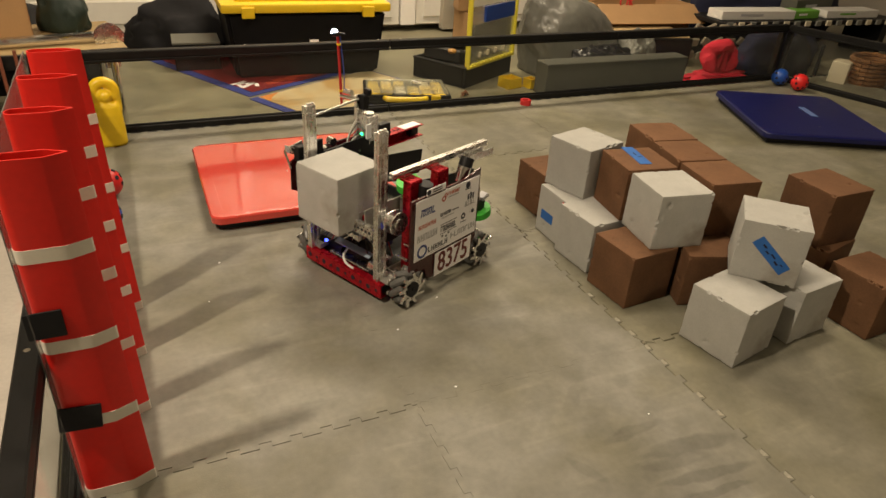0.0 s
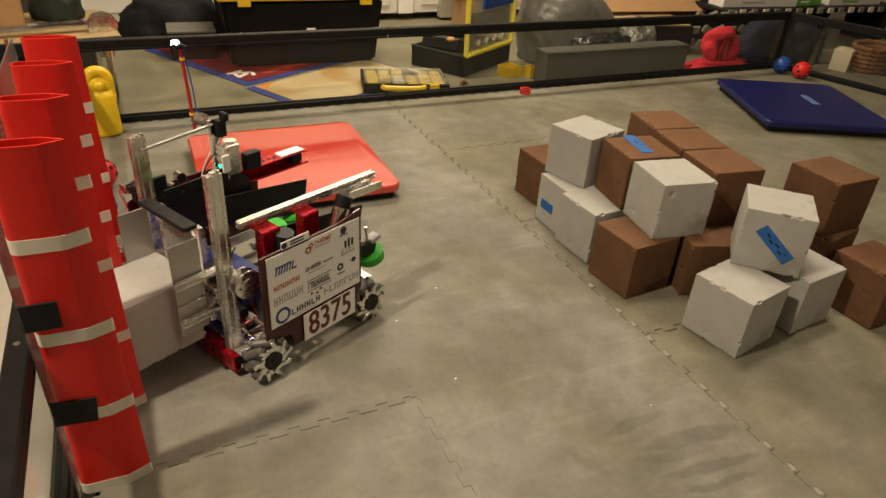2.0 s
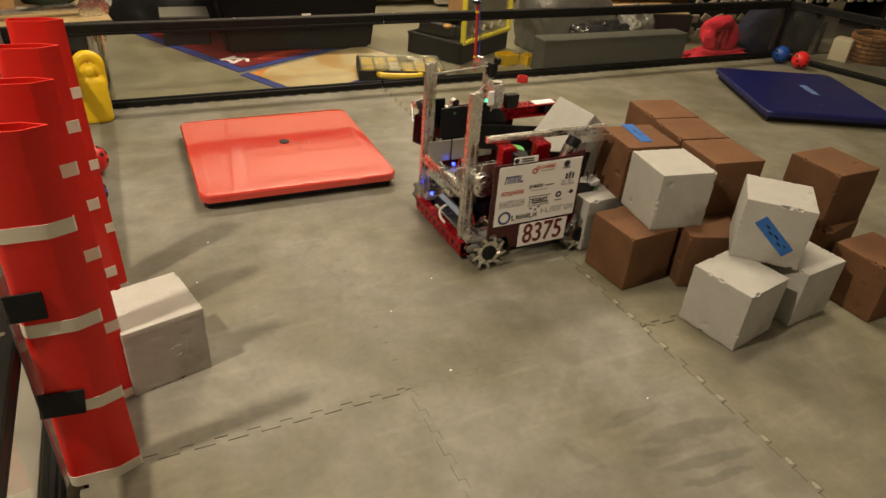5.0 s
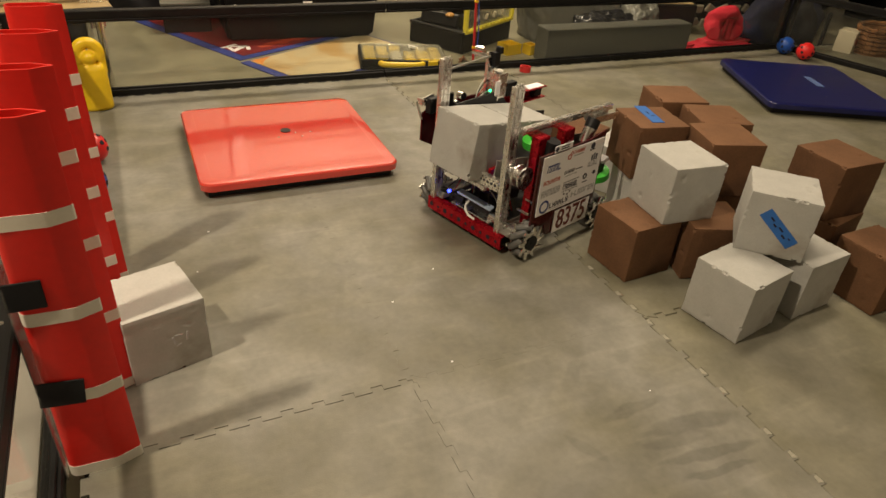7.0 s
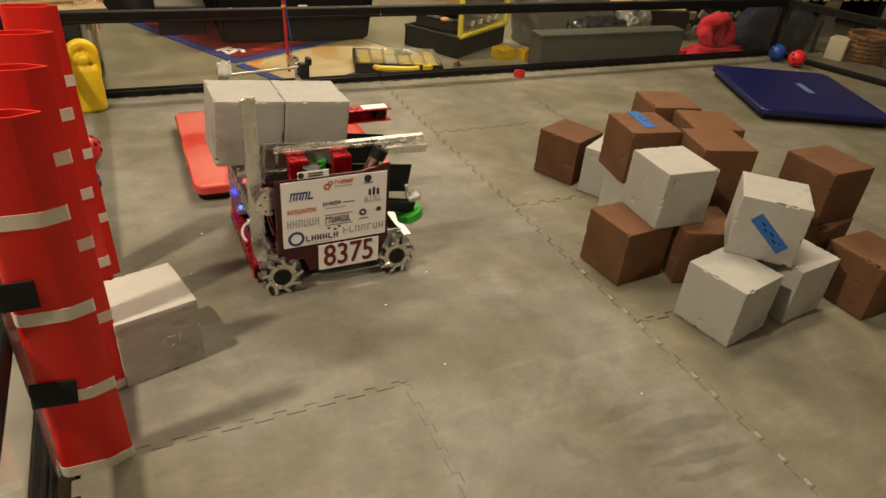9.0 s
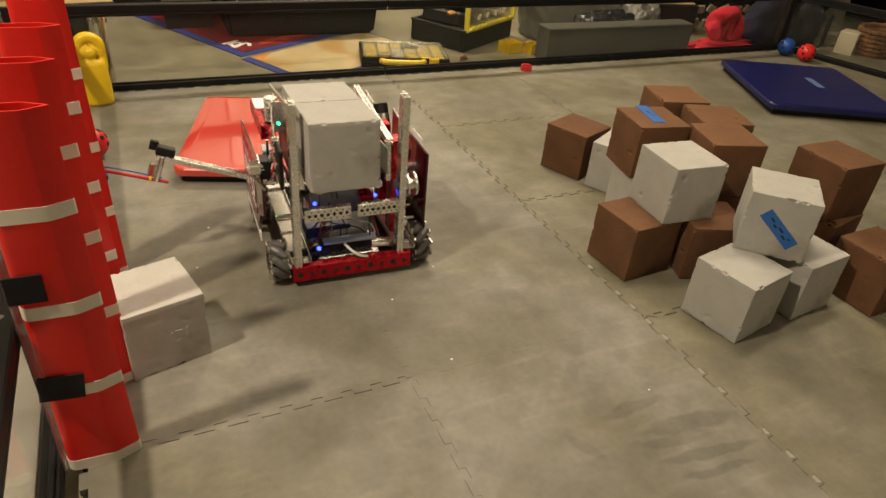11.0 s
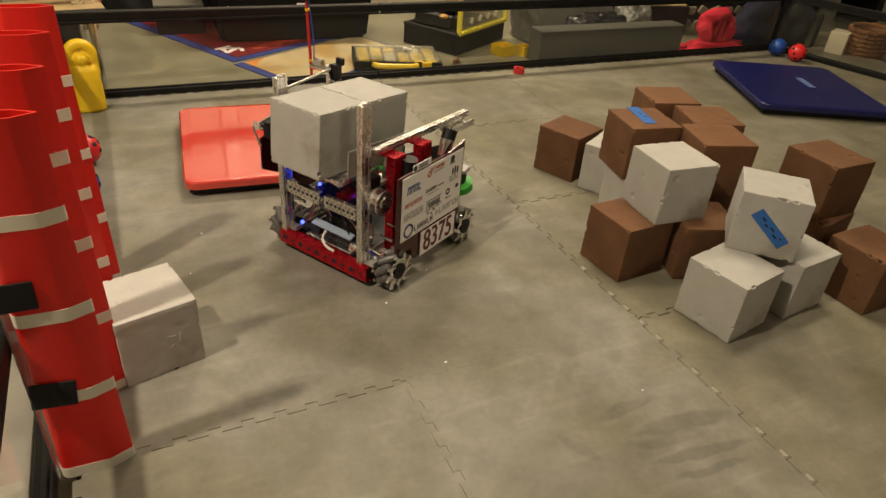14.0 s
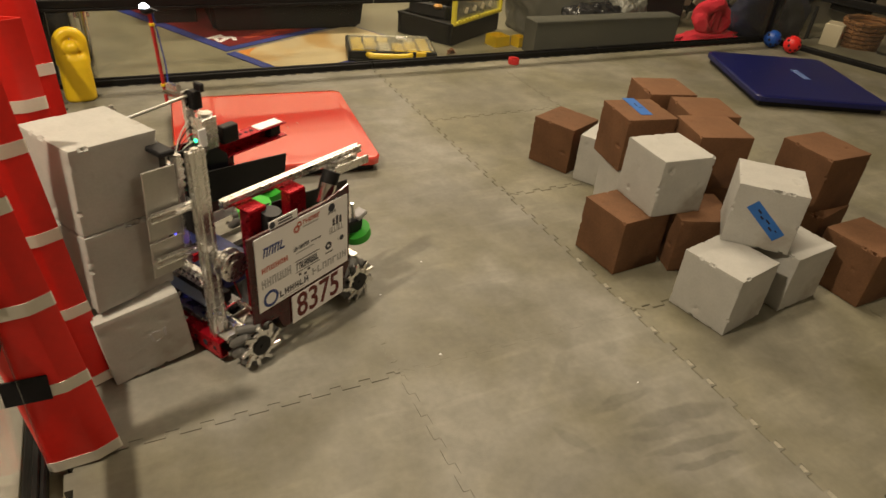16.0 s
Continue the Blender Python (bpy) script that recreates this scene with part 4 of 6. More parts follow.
# electronics low at the front
box_part("battery", (0.055, 0.120, 0.028), (0.120, -0.01, 0.070), BLACK, robot, "black battery pack")
box_part("battery_tray", (0.090, 0.150, 0.016), (0.125, -0.01, 0.052), ALU, robot, "silver tray", turn=(0, 4, 0))
box_part("control_hub", (0.060, 0.110, 0.030), (0.055, -0.04, 0.075), CIRCUIT, robot, "dark control box")
box_part("phone_strip", (0.020, 0.130, 0.006), (0.155, -0.005, 0.092), material("pale_blue", (0.30, 0.38, 0.50), 0.4), robot, "pale plastic strip", turn=(0, 20, 0))
box_part("power_module", (0.045, 0.030, 0.018), (0.145, 0.035, 0.200), RED_METAL, robot, "red switch module")
box_part("circuit_board", (0.10, 0.16, 0.006), (0.10, -0.01, 0.165), CIRCUIT, robot, "blue-black circuit board")
for x, y, z in ((0.120, -0.08, 0.178), (0.110, 0.07, 0.178)):
    part("status_light", add_ball(bmesh.new(), (x, y, z), 0.0045, 8), LED_BLUE, robot, "glowing blue light")
part("status_light", add_ball(bmesh.new(), (0.180, -0.085, 0.092), 0.005, 8), LED_BLUE, robot, "glowing blue light")
part("status_light", add_ball(bmesh.new(), (0.000, -0.135, 0.335), 0.005, 8), LED_GREEN, robot, "glowing green light")
rnd = random.Random(4)
for k in range(16):
    y0, y1 = rnd.uniform(-0.11, 0.09), rnd.uniform(-0.11, 0.09)
    x0 = rnd.uniform(0.08, 0.165)
    pts = [(x0, y0, rnd.uniform(0.06, 0.10)), (x0 + 0.01, y0 * 0.7, rnd.uniform(0.10, 0.16)), (x0 + rnd.uniform(-0.03, 0.02), y1, rnd.uniform(0.10, 0.17)), (x0 - 0.02, y1, rnd.uniform(0.15, 0.20))]
    part("cable", add_tube(bmesh.new(), pts, 0.0016, 5), (WIRE_RED, WIRE_BLACK, WIRE_BLACK, WIRE_WHITE)[k % 4] if k % 8 != 7 else WIRE_BLACK, robot)
part("cable", add_tube(bmesh.new(), [(0.165, -0.02, 0.085), (0.190, -0.01, 0.080), (0.197, 0.01, 0.066), (0.19, 0.03, 0.058)], 0.0035, 6), WIRE_WHITE, robot, "white cable loop")
for k in range(8):
    pts = [(-0.02, -0.14, 0.40 - 0.02 * k), (0.02 + 0.004 * k, -0.155, 0.36 - 0.015 * k), (0.05, -0.15, 0.30 - 0.01 * k), (0.06, -0.13 + 0.01 * k, 0.20)]
    part("cable", add_tube(bmesh.new(), pts, 0.0015, 5), (WIRE_WHITE, WIRE_BLACK, WIRE_RED)[k % 3], robot)
rw = random.Random(8)
for k in range(12):
    a, r = rw.uniform(0, 6.28), rw.uniform(0.018, 0.030)
    pts = [(0.035 + r * math.cos(a + q * 0.9) * 0.9, -0.165 + 0.010 * math.sin(a + q), 0.245 + r * math.sin(a + q * 0.9) * 1.3) for q in range(6)]
    part("cable", add_tube(bmesh.new(), pts, 0.0022, 5), (WIRE_WHITE, PRINT_GREY, WIRE_BLACK, WIRE_WHITE, WIRE_RED)[k % 5], robot)
for sy in (1, -1):
    bm = bmesh.new()
    for x, z, l in ((0.13, 0.115, 0.03), (0.10, 0.135, 0.03), (0.06, 0.12, 0.04), (-0.12, 0.12, 0.04)):
        add_rod(bm, (x, sy * 0.125, z), (x, sy * 0.165, z), 0.004, seg=8)
    tagged(part("standoff", bm, STEEL, robot), kind="stuff")
    bm = add_rod(bmesh.new(), (0.143, sy * 0.05, 0.060), (0.143, sy * 0.150, 0.050), 0.017, seg=16)
    part("drive_motor", bm, BLACK if sy < 0 else STEEL, robot, "drive motor")
bm = add_prism(bmesh.new(), [(0.150, 0.205), (0.150, 0.330), (-0.015, 0.335), (-0.060, 0.290), (-0.060, 0.225)], -0.002, 0.002)
bp = part("back_plate", bm, material("navy_black", (0.006, 0.006, 0.010), 0.35, spread=0.2), robot, "glossy black plate", smooth=False)
bp.matrix_basis = pose(0, -0.1185, 0, 90, 0, 0)
for x, z in ((0.030, 0.300), (0.030, 0.285), (0.110, 0.315), (0.000, 0.240)):
    rod_part("plate_screw", (x, -0.1165, z), (x, -0.1145, z), 0.0035, STEEL, robot, seg=8)
box_part("servo", (0.040, 0.022, 0.042), (0.160, -0.195, 0.305), BLACK, robot, "black servo", bevel=0.002)
bm = bmesh.new()
add_box(bm, (0.040, 0.003, 0.024), (0.168, -0.206, 0.318), (0, 12, 0), 0.0006)
add_box(bm, (0.026, 0.030, 0.003), (0.178, -0.214, 0.312), (0, 0, 10), 0.0006)
add_box(bm, (0.003, 0.022, 0.018), (0.190, -0.216, 0.314), bevel=0.0006)
for k in range(4):
    add_rod(bm, (0.158 + 0.010 * k, -0.226, 0.316), (0.158 + 0.010 * k, -0.200, 0.320), 0.003, seg=8)
add_rod(bm, (0.192, -0.228, 0.308), (0.196, -0.200, 0.268), 0.003, seg=8)
part("grip_bracket", bm, STEEL, robot, "small silver bracket with a slanted rod")
rod_part("upper_rod", (0.180, -0.128, 0.425), (0.000, -0.150, 0.428), 0.0034, PADDLE, robot, "thin silver rod", seg=10)
bm = bmesh.new()
add_box(bm, (0.060, 0.008, 0.090), (0.150, -0.160, 0.300), bevel=0.002)
part("side_gearbox", bm, BLACK, robot)
bm = bmesh.new()
for k in range(4):
    add_rod(bm, (0.150 - 0.02 * k, -0.168, 0.27 + 0.02 * k), (0.150 - 0.02 * k, -0.150, 0.27 + 0.02 * k), 0.011, seg=14)
part("gear", bm, STEEL, robot, "small silver gears")

# flipper that carries the blocks: its origin is its hinge
flipper = part("flipper", add_box(bmesh.new(), (0.235, 0.100, 0.004), (-0.075, -0.015, 0.024), bevel=0.001), clear("smoky_sheet", (0.35, 0.36, 0.33), 0.2, 0.55), robot, "clear plastic carrier plate")
bm = bmesh.new()
for y in (-0.080, 0.050):
    add_box(bm, (0.22, 0.018, 0.012), (-0.075, y, 0.016), bevel=0.001)
for x in (-0.150, -0.060, 0.020):
    add_box(bm, (0.018, 0.150, 0.012), (x, -0.015, 0.014), bevel=0.001)
part("carrier_frame", bm, ALU, flipper, "silver carrier frame")
bm = bmesh.new()
for k in range(14):
    add_rod(bm, (-0.17 + 0.015 * k, 0.045, 0.008), (-0.17 + 0.015 * k, 0.055, 0.008), 0.005, seg=8)
    add_rod(bm, (-0.17 + 0.015 * k, -0.090, 0.008), (-0.17 + 0.015 * k, -0.075, 0.008), 0.005, seg=8)
tagged(part("chain", bm, STEEL, flipper, "silver chain links"), kind="stuff")
for sy in (1, -1):
    yy = -0.015 + sy * 0.088
    for x, l in ((-0.115, 0.130), (-0.010, 0.070)):
        box_part("paddle", (l, 0.0035, 0.062), (x, yy, 0.066), PADDLE, flipper, "grey grip plate", bevel=0.001)
    for x in (-0.100, -0.012):
        bm = bmesh.new()
        channel(bm, (x, yy + sy * 0.008, 0.005), (x, yy + sy * 0.008, 0.100), 0.012, 0.010, side=(0, sy, 0))
        part("grip_arm", bm, ALU, flipper, "silver grip arm")
box_part("back_bar", (0.010, 0.16, 0.030), (-0.196, -0.015, 0.040), BLACK, flipper)
box_part("axle_block", (0.050, 0.060, 0.030), (-0.060, 0.055, 0.000), BLACK, flipper)

# relic arm: its origin is its hinge
arm = part("lamp_arm", channel(bmesh.new(), (0, 0.006, -0.01), (0, 0.006, 0.262), 0.018, 0.010, side=(0, 1, 0))[0], ALU, robot, "long perforated silver arm")
hole_row(arm, (0, 0.0045, 0.0), (0, 0.0045, 0.26), 16, 0.0028, (0, -1, 0))
bm = bmesh.new()
add_box(bm, (0.022, 0.020, 0.040), (-0.010, 0.022, 0.245), bevel=0.002)
add_box(bm, (0.012, 0.022, 0.018), (-0.020, 0.026, 0.270), bevel=0.002)
part("servo", bm, BLACK, arm, "black servo")
bm = add_rod(bmesh.new(), (0.006, 0.012, 0.250), (0.012, -0.044, 0.250), 0.007, seg=10)
add_rod(bm, (0.004, -0.010, 0.262), (0.008, -0.034, 0.262), 0.010, seg=8)
part("joint", bm, STEEL, arm, "silver joint wrapped in wire")
rod_part("wand", (0.012, -0.042, 0.225), (0.020, -0.044, 0.412), 0.0038, WIRE_RED, arm, "red-sleeved rod", seg=8)
part("cable", add_tube(bmesh.new(), [(0.010, -0.036, 0.24), (0.004, -0.038, 0.30), (0.012, -0.037, 0.36), (0.016, -0.040, 0.410)], 0.0016, 5), material("wire_blue", (0.03, 0.06, 0.35), 0.5), arm)
for z in (0.262, 0.385):
    rod_part("tie", (0.0135 + (z - 0.262) * 0.04, -0.0425, z), (0.0137 + (z - 0.262) * 0.04, -0.0425, z + 0.005), 0.0062, YELLOW, arm, "yellow cable tie", seg=8)
bm = add_box(bmesh.new(), (0.020, 0.016, 0.010), (0.024, -0.044, 0.414), bevel=0.002)
add_box(bm, (0.004, 0.030, 0.003), (0.020, -0.030, 0.418))
part("lamp_holder", bm, BLACK, arm)
part("lamp_bulb", add_ball(bmesh.new(), (0.024, -0.052, 0.418), 0.0085, 12), LED_WHITE, arm, "bright white lamp bulb")

# ---- things beyond the far wall ----
G = -0.02

tote = thing("storage_tote", "large black storage tote with a yellow lid", "tote", (0.42, 2.72, G), (0, 0, -2))
bm = bmesh.new()
low = [bm.verts.new((x * 0.37, y * 0.23, 0)) for x, y in ((-1, -1), (1, -1), (1, 1), (-1, 1))]
high = [bm.verts.new((x * 0.405, y * 0.26, 0.335)) for x, y in ((-1, -1), (1, -1), (1, 1), (-1, 1))]
bm.faces.new(list(reversed(low)))
bm.faces.new(high)
for i in range(4):
    bm.faces.new((low[i], low[(i + 1) % 4], high[(i + 1) % 4], high[i]))
bmesh.ops.bevel(bm, geom=bm.edges[:], offset=0.02, segments=3, affect="EDGES")
part("body", bm, material("tote_black", (0.004, 0.004, 0.005), 0.62, spread=0.3, spec=0.15), tote)
bm = add_box(bmesh.new(), (0.85, 0.56, 0.045), (0, 0, 0.352), bevel=0.012, seg=2)
add_box(bm, (0.70, 0.42, 0.02), (0, 0, 0.38), bevel=0.006)
lid = part("lid", bm, YELLOW, tote, "yellow snap-on lid")
for x in (-0.30, 0.30):
    box_part("latch", (0.06, 0.02, 0.05), (x, -0.285, 0.335), YELLOW, lid)
box_part("paper_label", (0.045, 0.003, 0.014), (0.02, -0.262, 0.19), SHEET, tote, "small white label", bevel=0.0005)

U, V = Vector((-0.396, 0.918, 0)), Vector((0.883, 0.468, 0))
mat_angle = math.degrees(math.atan2(V.y, V.x))
mat1 = thing("printed_mat", "red printed mat with blue border on the concrete", "mat", (0.045, 2.206, G), (0, 0, mat_angle))
box_part("sheet", (0.86, 0.90, 0.004), (0.43, 0.45, 0.002), MAT_BLUE, mat1, "blue border", bevel=0.001)
box_part("print", (0.78, 0.82, 0.002), (0.44, 0.45, 0.0052), MAT_RED, mat1, "dark red print", bevel=0.0005)
bm = bmesh.new()
for x, y, w, hh, a in ((0.10, 0.14, 0.10, 0.025, 20), (0.12, 0.17, 0.08, 0.02, -30), (0.09, 0.20, 0.09, 0.02, 5), (0.14, 0.12, 0.05, 0.02, 60), (0.07, 0.16, 0.05, 0.02, 80)):
    add_box(bm, (w, hh, 0.001), (x, y, 0.0068), (0, 0, a))
part("emblem", bm, SHEET, mat1, "white splash emblem", smooth=False)
bm = bmesh.new()
for k in range(7):
    add_box(bm, (0.06, 0.035 + 0.01 * (k % 3), 0.001), (0.22 + 0.055 * k, 0.10 + 0.012 * (k % 2), 0.0068), (0, 0, 12 * (k % 3) - 10))
part("emblem", bm, material("print_orange_red", (0.42, 0.05, 0.02), 0.6, spread=0.3), mat1, "orange-red lettering blur", smooth=False)
mat2 = thing("printed_mat", "wood-patterned mat with orange and blue edges", "mat", (0.055, 2.185, G), (0, 0, mat_angle))
box_part("sheet", (0.80, 0.44, 0.004), (0.38, -0.225, 0.002), MAT_BLUE, mat2, "blue border", bevel=0.001)
box_part("print", (0.74, 0.40, 0.002), (0.395, -0.215, 0.0052), PLYWOOD, mat2, "wood-grain print", bevel=0.0005)
bm = add_prism(bmesh.new(), [(0.03, -0.02), (0.03, -0.10), (0.07, -0.06), (0.14, -0.02)], 0.0064, 0.0070)
part("emblem", bm, ORANGE, mat2, "orange corner", smooth=False)
part("emblem", add_rod(bmesh.new(), (0.06, -0.36, 0.0064), (0.06, -0.36, 0.0075), 0.035, seg=20), INK, mat2, "dark round mark")

case = thing("parts_case", "flat black parts case with clear lid and yellow handle", "parts case", (0.772, 2.03, G), (0, 0, -15))
box_part("base", (0.41, 0.25, 0.020), (0, 0, 0.010), BLACK, case, bevel=0.006)
bm = bmesh.new()
for sx, sy, at in ((0.41, 0.012, (0, -0.119, 0.035)), (0.41, 0.012, (0, 0.119, 0.035)), (0.012, 0.226, (-0.199, 0, 0.035)), (0.012, 0.226, (0.199, 0, 0.035))):
    add_box(bm, (sx, sy, 0.032), at, bevel=0.003)
part("side_wall", bm, BLACK, case)
rnd = random.Random(9)
for i in range(6):
    for j in range(3):
        wide = rnd.uniform(0.046, 0.056)
        if rnd.random() < 0.88:
            box_part("bin", (wide, rnd.uniform(0.056, 0.066), rnd.uniform(0.026, 0.032)), (-0.158 + 0.063 * i, -0.072 + 0.072 * j, 0.036), YELLOW if rnd.random() < 0.65 else CREAM, case, turn=(0, 0, rnd.uniform(-5, 5)), bevel=0.003)
box_part("lid", (0.39, 0.235, 0.006), (0, 0, 0.058), PARTS_CLEAR, case, "cloudy clear lid", bevel=0.002).visible_shadow = False
part("handle", add_tube(bmesh.new(), [(-0.115, -0.118, 0.036), (-0.100, -0.148, 0.036), (0.070, -0.148, 0.036), (0.085, -0.118, 0.036)], 0.0135, 8), YELLOW, case, "yellow handle")
box_part("latch", (0.046, 0.012, 0.034), (0.13, -0.129, 0.036), YELLOW, case, "yellow latch", bevel=0.003)
box_part("scrap", (0.05, 0.018, 0.012), (0.055, 0.03, 0.068), SHEET, case, "white scrap on the lid", turn=(0, 18, 30))

toolbox = thing("tool_case", "open black tool case with a yellow-framed lid", "tool case", (1.246, 2.366, G), (0, 0, 31))
bm = bmesh.new()
add_box(bm, (0.48, 0.34, 0.02), (0, 0, 0.010), bevel=0.005)
for sx, sy, at in ((0.48, 0.018, (0, -0.161, 0.060)), (0.48, 0.018, (0, 0.161, 0.060)), (0.018, 0.304, (-0.231, 0, 0.060)), (0.018, 0.304, (0.231, 0, 0.060))):
    add_box(bm, (sx, sy, 0.10), at, bevel=0.005)
add_box(bm, (0.50, 0.02, 0.014), (0, -0.166, 0.105), bevel=0.004)
add_box(bm, (0.02, 0.34, 0.014), (-0.238, 0, 0.105), bevel=0.004)
part("body", bm, BLACK, toolbox)
for k in range(11):
    bm = bmesh.new()
    ax = rnd.uniform(0.06, 0.12)
    add_rod(bm, (-ax, 0, 0), (0, 0, 0), 0.010, seg=8)
    add_rod(bm, (0, 0, 0), (ax * 0.9, 0, 0), 0.004, seg=6)
    tool = part("tool", bm, RUBBER if k % 4 else STEEL, toolbox)
    tool.matrix_basis = pose(rnd.uniform(-0.12, 0.10), rnd.uniform(-0.08, 0.08), 0.07 + 0.006 * k, 0, rnd.uniform(-25, 25), rnd.uniform(0, 180))
tray = box_part("inner_tray", (0.20, 0.22, 0.07), (-0.10, 0.03, 0.115), BLACK, toolbox, "black tray standing proud", turn=(0, 14, 8), bevel=0.01)
for k, c in enumerate(((0.55, 0.10, 0.03), (0.50, 0.26, 0.07))):
    bm = add_ball(bmesh.new(), (0, 0, 0), 0.035, 10, (1.2, 0.7, 0.4))
    tool = part("tool_grip", bm, material("grip_orange", c, 0.5), toolbox, "orange tool grip")
    tool.matrix_basis = pose(-0.02 - 0.16 * k, 0.06 - 0.10 * k, 0.158 + 0.004 * k, 0, 10, 20)
lidm = part("lid", add_box(bmesh.new(), (0.46, 0.006, 0.56), (0, 0, 0.29), bevel=0.002), PARTS_CLEAR, toolbox, "clear lid standing open")
lidm.visible_shadow = False
lidm.matrix_basis = pose(0.0, -0.172, 0.100, -1, 0, 0)
bm = bmesh.new()
for size, at in (((0.48, 0.026, 0.016), (0, 0, 0.008)), ((0.48, 0.026, 0.020), (0, 0, 0.57)), ((0.016, 0.026, 0.55), (-0.232, 0, 0.29)), ((0.016, 0.026, 0.55), (0.232, 0, 0.29)), ((0.26, 0.018, 0.010), (0.03, -0.006, 0.34)), ((0.010, 0.018, 0.20), (-0.10, -0.006, 0.44)), ((0.010, 0.018, 0.20), (0.16, -0.006, 0.44))):
    add_box(bm, size, at, bevel=0.004)
part("lid_rim", bm, LID_YELLOW, lidm, "pale yellow rim")
for k in range(13):
    box_part("rim_tooth", (0.012, 0.012, 0.014), (-0.20 + 0.033 * k, -0.014, 0.020), LID_YELLOW, lidm)
for k in range(4):
    part("lid_peg", add_rod(bmesh.new(), (-0.13 + 0.08 * k, -0.004, 0.05), (-0.13 + 0.08 * k, -0.012, 0.075), 0.008, seg=8), CREAM, lidm)
box_part("tray", (0.30, 0.014, 0.075), (0.045, -0.010, 0.260), material("tray_blue", (0.012, 0.05, 0.26), 0.5), lidm, "blue tray behind the lid")
box_part("dark_insert", (0.40, 0.014, 0.10), (0.01, 0.014, 0.16), BLACK, lidm, "black insert behind the lid")
box_part("maker_mark", (0.075, 0.004, 0.030), (-0.165, -0.010, 0.40), PRINT_DARK, lidm, bevel=0.0005)
for k in range(2):
    box_part("maker_mark", (0.055, 0.004, 0.004), (-0.165, -0.0125, 0.395 + 0.011 * k), PRINT_GREY, lidm, bevel=0.0005)
# Opaque; its pale colour stands in for the bright door through clear plastic.
box_part("lid_panel", (0.444, 0.004, 0.25), (0, -0.006, 0.43), material("lid_pale", (0.78, 0.75, 0.62), 0.3), lidm, "opaque pale panel standing for clear plastic before the door")
box_part("white_panel", (0.235, 0.004, 0.20), (0.03, -0.010, 0.45), SHEET, lidm, "white sheet in the lid")


def open_bin(at, turn, size, label):
    b = bmesh.new()
    w, d, hh = size
    add_box(b, (w, d, 0.004), (0, 0, 0.002))
    for s in (-1, 1):
        add_box(b, (0.004, d, hh), (s * (w / 2 - 0.002), 0, hh / 2), (0, s * -6, 0), 0.001)
        add_box(b, (w, 0.004, hh), (0, s * (d / 2 - 0.002), hh / 2), bevel=0.001)
    return single("storage_bin", b, YELLOW, label, "bin", at, turn)


open_bin((1.392, 2.085, G), (0, 0, 12), (0.095, 0.085, 0.052), "small yellow plastic bin on the concrete")
open_bin((1.500, 2.050, G), (0, 0, 14), (0.06, 0.06, 0.050), "tiny yellow plastic bin on the concrete")
bm = bmesh.new()
rnd = random.Random(2)
for k in range(10):
    add_rod(bm, (rnd.uniform(-0.03, 0.03), rnd.uniform(-0.02, 0.02), 0.004), (rnd.uniform(-0.03, 0.03), rnd.uniform(-0.02, 0.02), 0.022), 0.003, seg=6)
single("hardware_pile", bm, material("copper_scrap", (0.28, 0.12, 0.06), 0.5), "little heap of copper-coloured hardware", "hardware", (1.075, 1.99, G))

foam = single("foam_slab", add_box(bmesh.new(), (0.92, 0.11, 0.165), (0, 0, 0.0825), bevel=0.004), GREY_FOAM, "long dark grey foam slab on edge", "foam slab", (1.942, 1.93, G), (0, 0, -0.5))


def heap(name, mat, at, turn, size, label, category, seed, rough=0.35, n=5, crease=0.22, wrinkle=0.07, peak=0.0):
    """A crumpled soft heap."""
    b = bmesh.new()
    bmesh.ops.create_icosphere(b, subdivisions=n, radius=1)
    off = Vector((seed * 7.3, seed * 2.1, seed))
    for v in b.verts:
        c = v.co.copy()
        n1 = noise.noise(c * 1.6 + off)
        n2 = abs(noise.noise(c * 4.5 + off))
        n3 = abs(noise.noise(c * 11 + off))
        v.co = c * (1 + rough * n1 - crease * n2 - wrinkle * n3)
        v.co.z = max(v.co.z, -0.25) + 0.25
        v.co.x -= peak * max(0, v.co.z - 0.3)
    for v in b.verts:
        v.co = Vector((v.co.x * size[0], v.co.y * size[1], v.co.z * size[2]))
    ob = single(name, b, mat, label, category, at, turn)
    for e in ob.data.edges:
        e.use_edge_sharp = False
    return ob


heap("plastic_bag", BAG_GREY, (1.93, 2.34, G), (0, 0, 4), (0.34, 0.20, 0.38), "big limp grey plastic bag", "bag", 3, 0.10, 5, 0.05, 0.07, 0.50)
heap("plastic_bag", BAG_BLACK, (2.02, 2.12, G), (0, 0, -6), (0.27, 0.12, 0.155), "shiny crumpled black plastic bag", "bag", 5, 0.25, 5, 0.30, 0.16)
heap("plastic_bag", BAG_GREY, (2.30, 2.20, G), (0, 0, 20), (0.14, 0.12, 0.20), "small crumpled grey plastic bag", "bag", 8)
heap("cloth_heap", RED_CLOTH, (2.735, 1.955, G), (0, 0, 2), (0.27, 0.085, 0.045), "red cloth lying on the concrete", "cloth", 6, 0.5, 4)
bm = bmesh.new()
ring = []
for k in range(25):
    a = 2 * math.pi * k / 24
    ring.append(Vector((0.095 * math.cos(a), 0.02 * math.sin(3 * a), 0.125 + 0.072 * math.sin(a))))
for p, q in zip(ring, ring[1:]):
    add_rod(bm, p, q, 0.040, seg=10)
    add_ball(bm, q, 0.040, 10)
add_ball(bm, (0, 0.015, 0.12), 0.07, 14, (1, 0.5, 0.8))
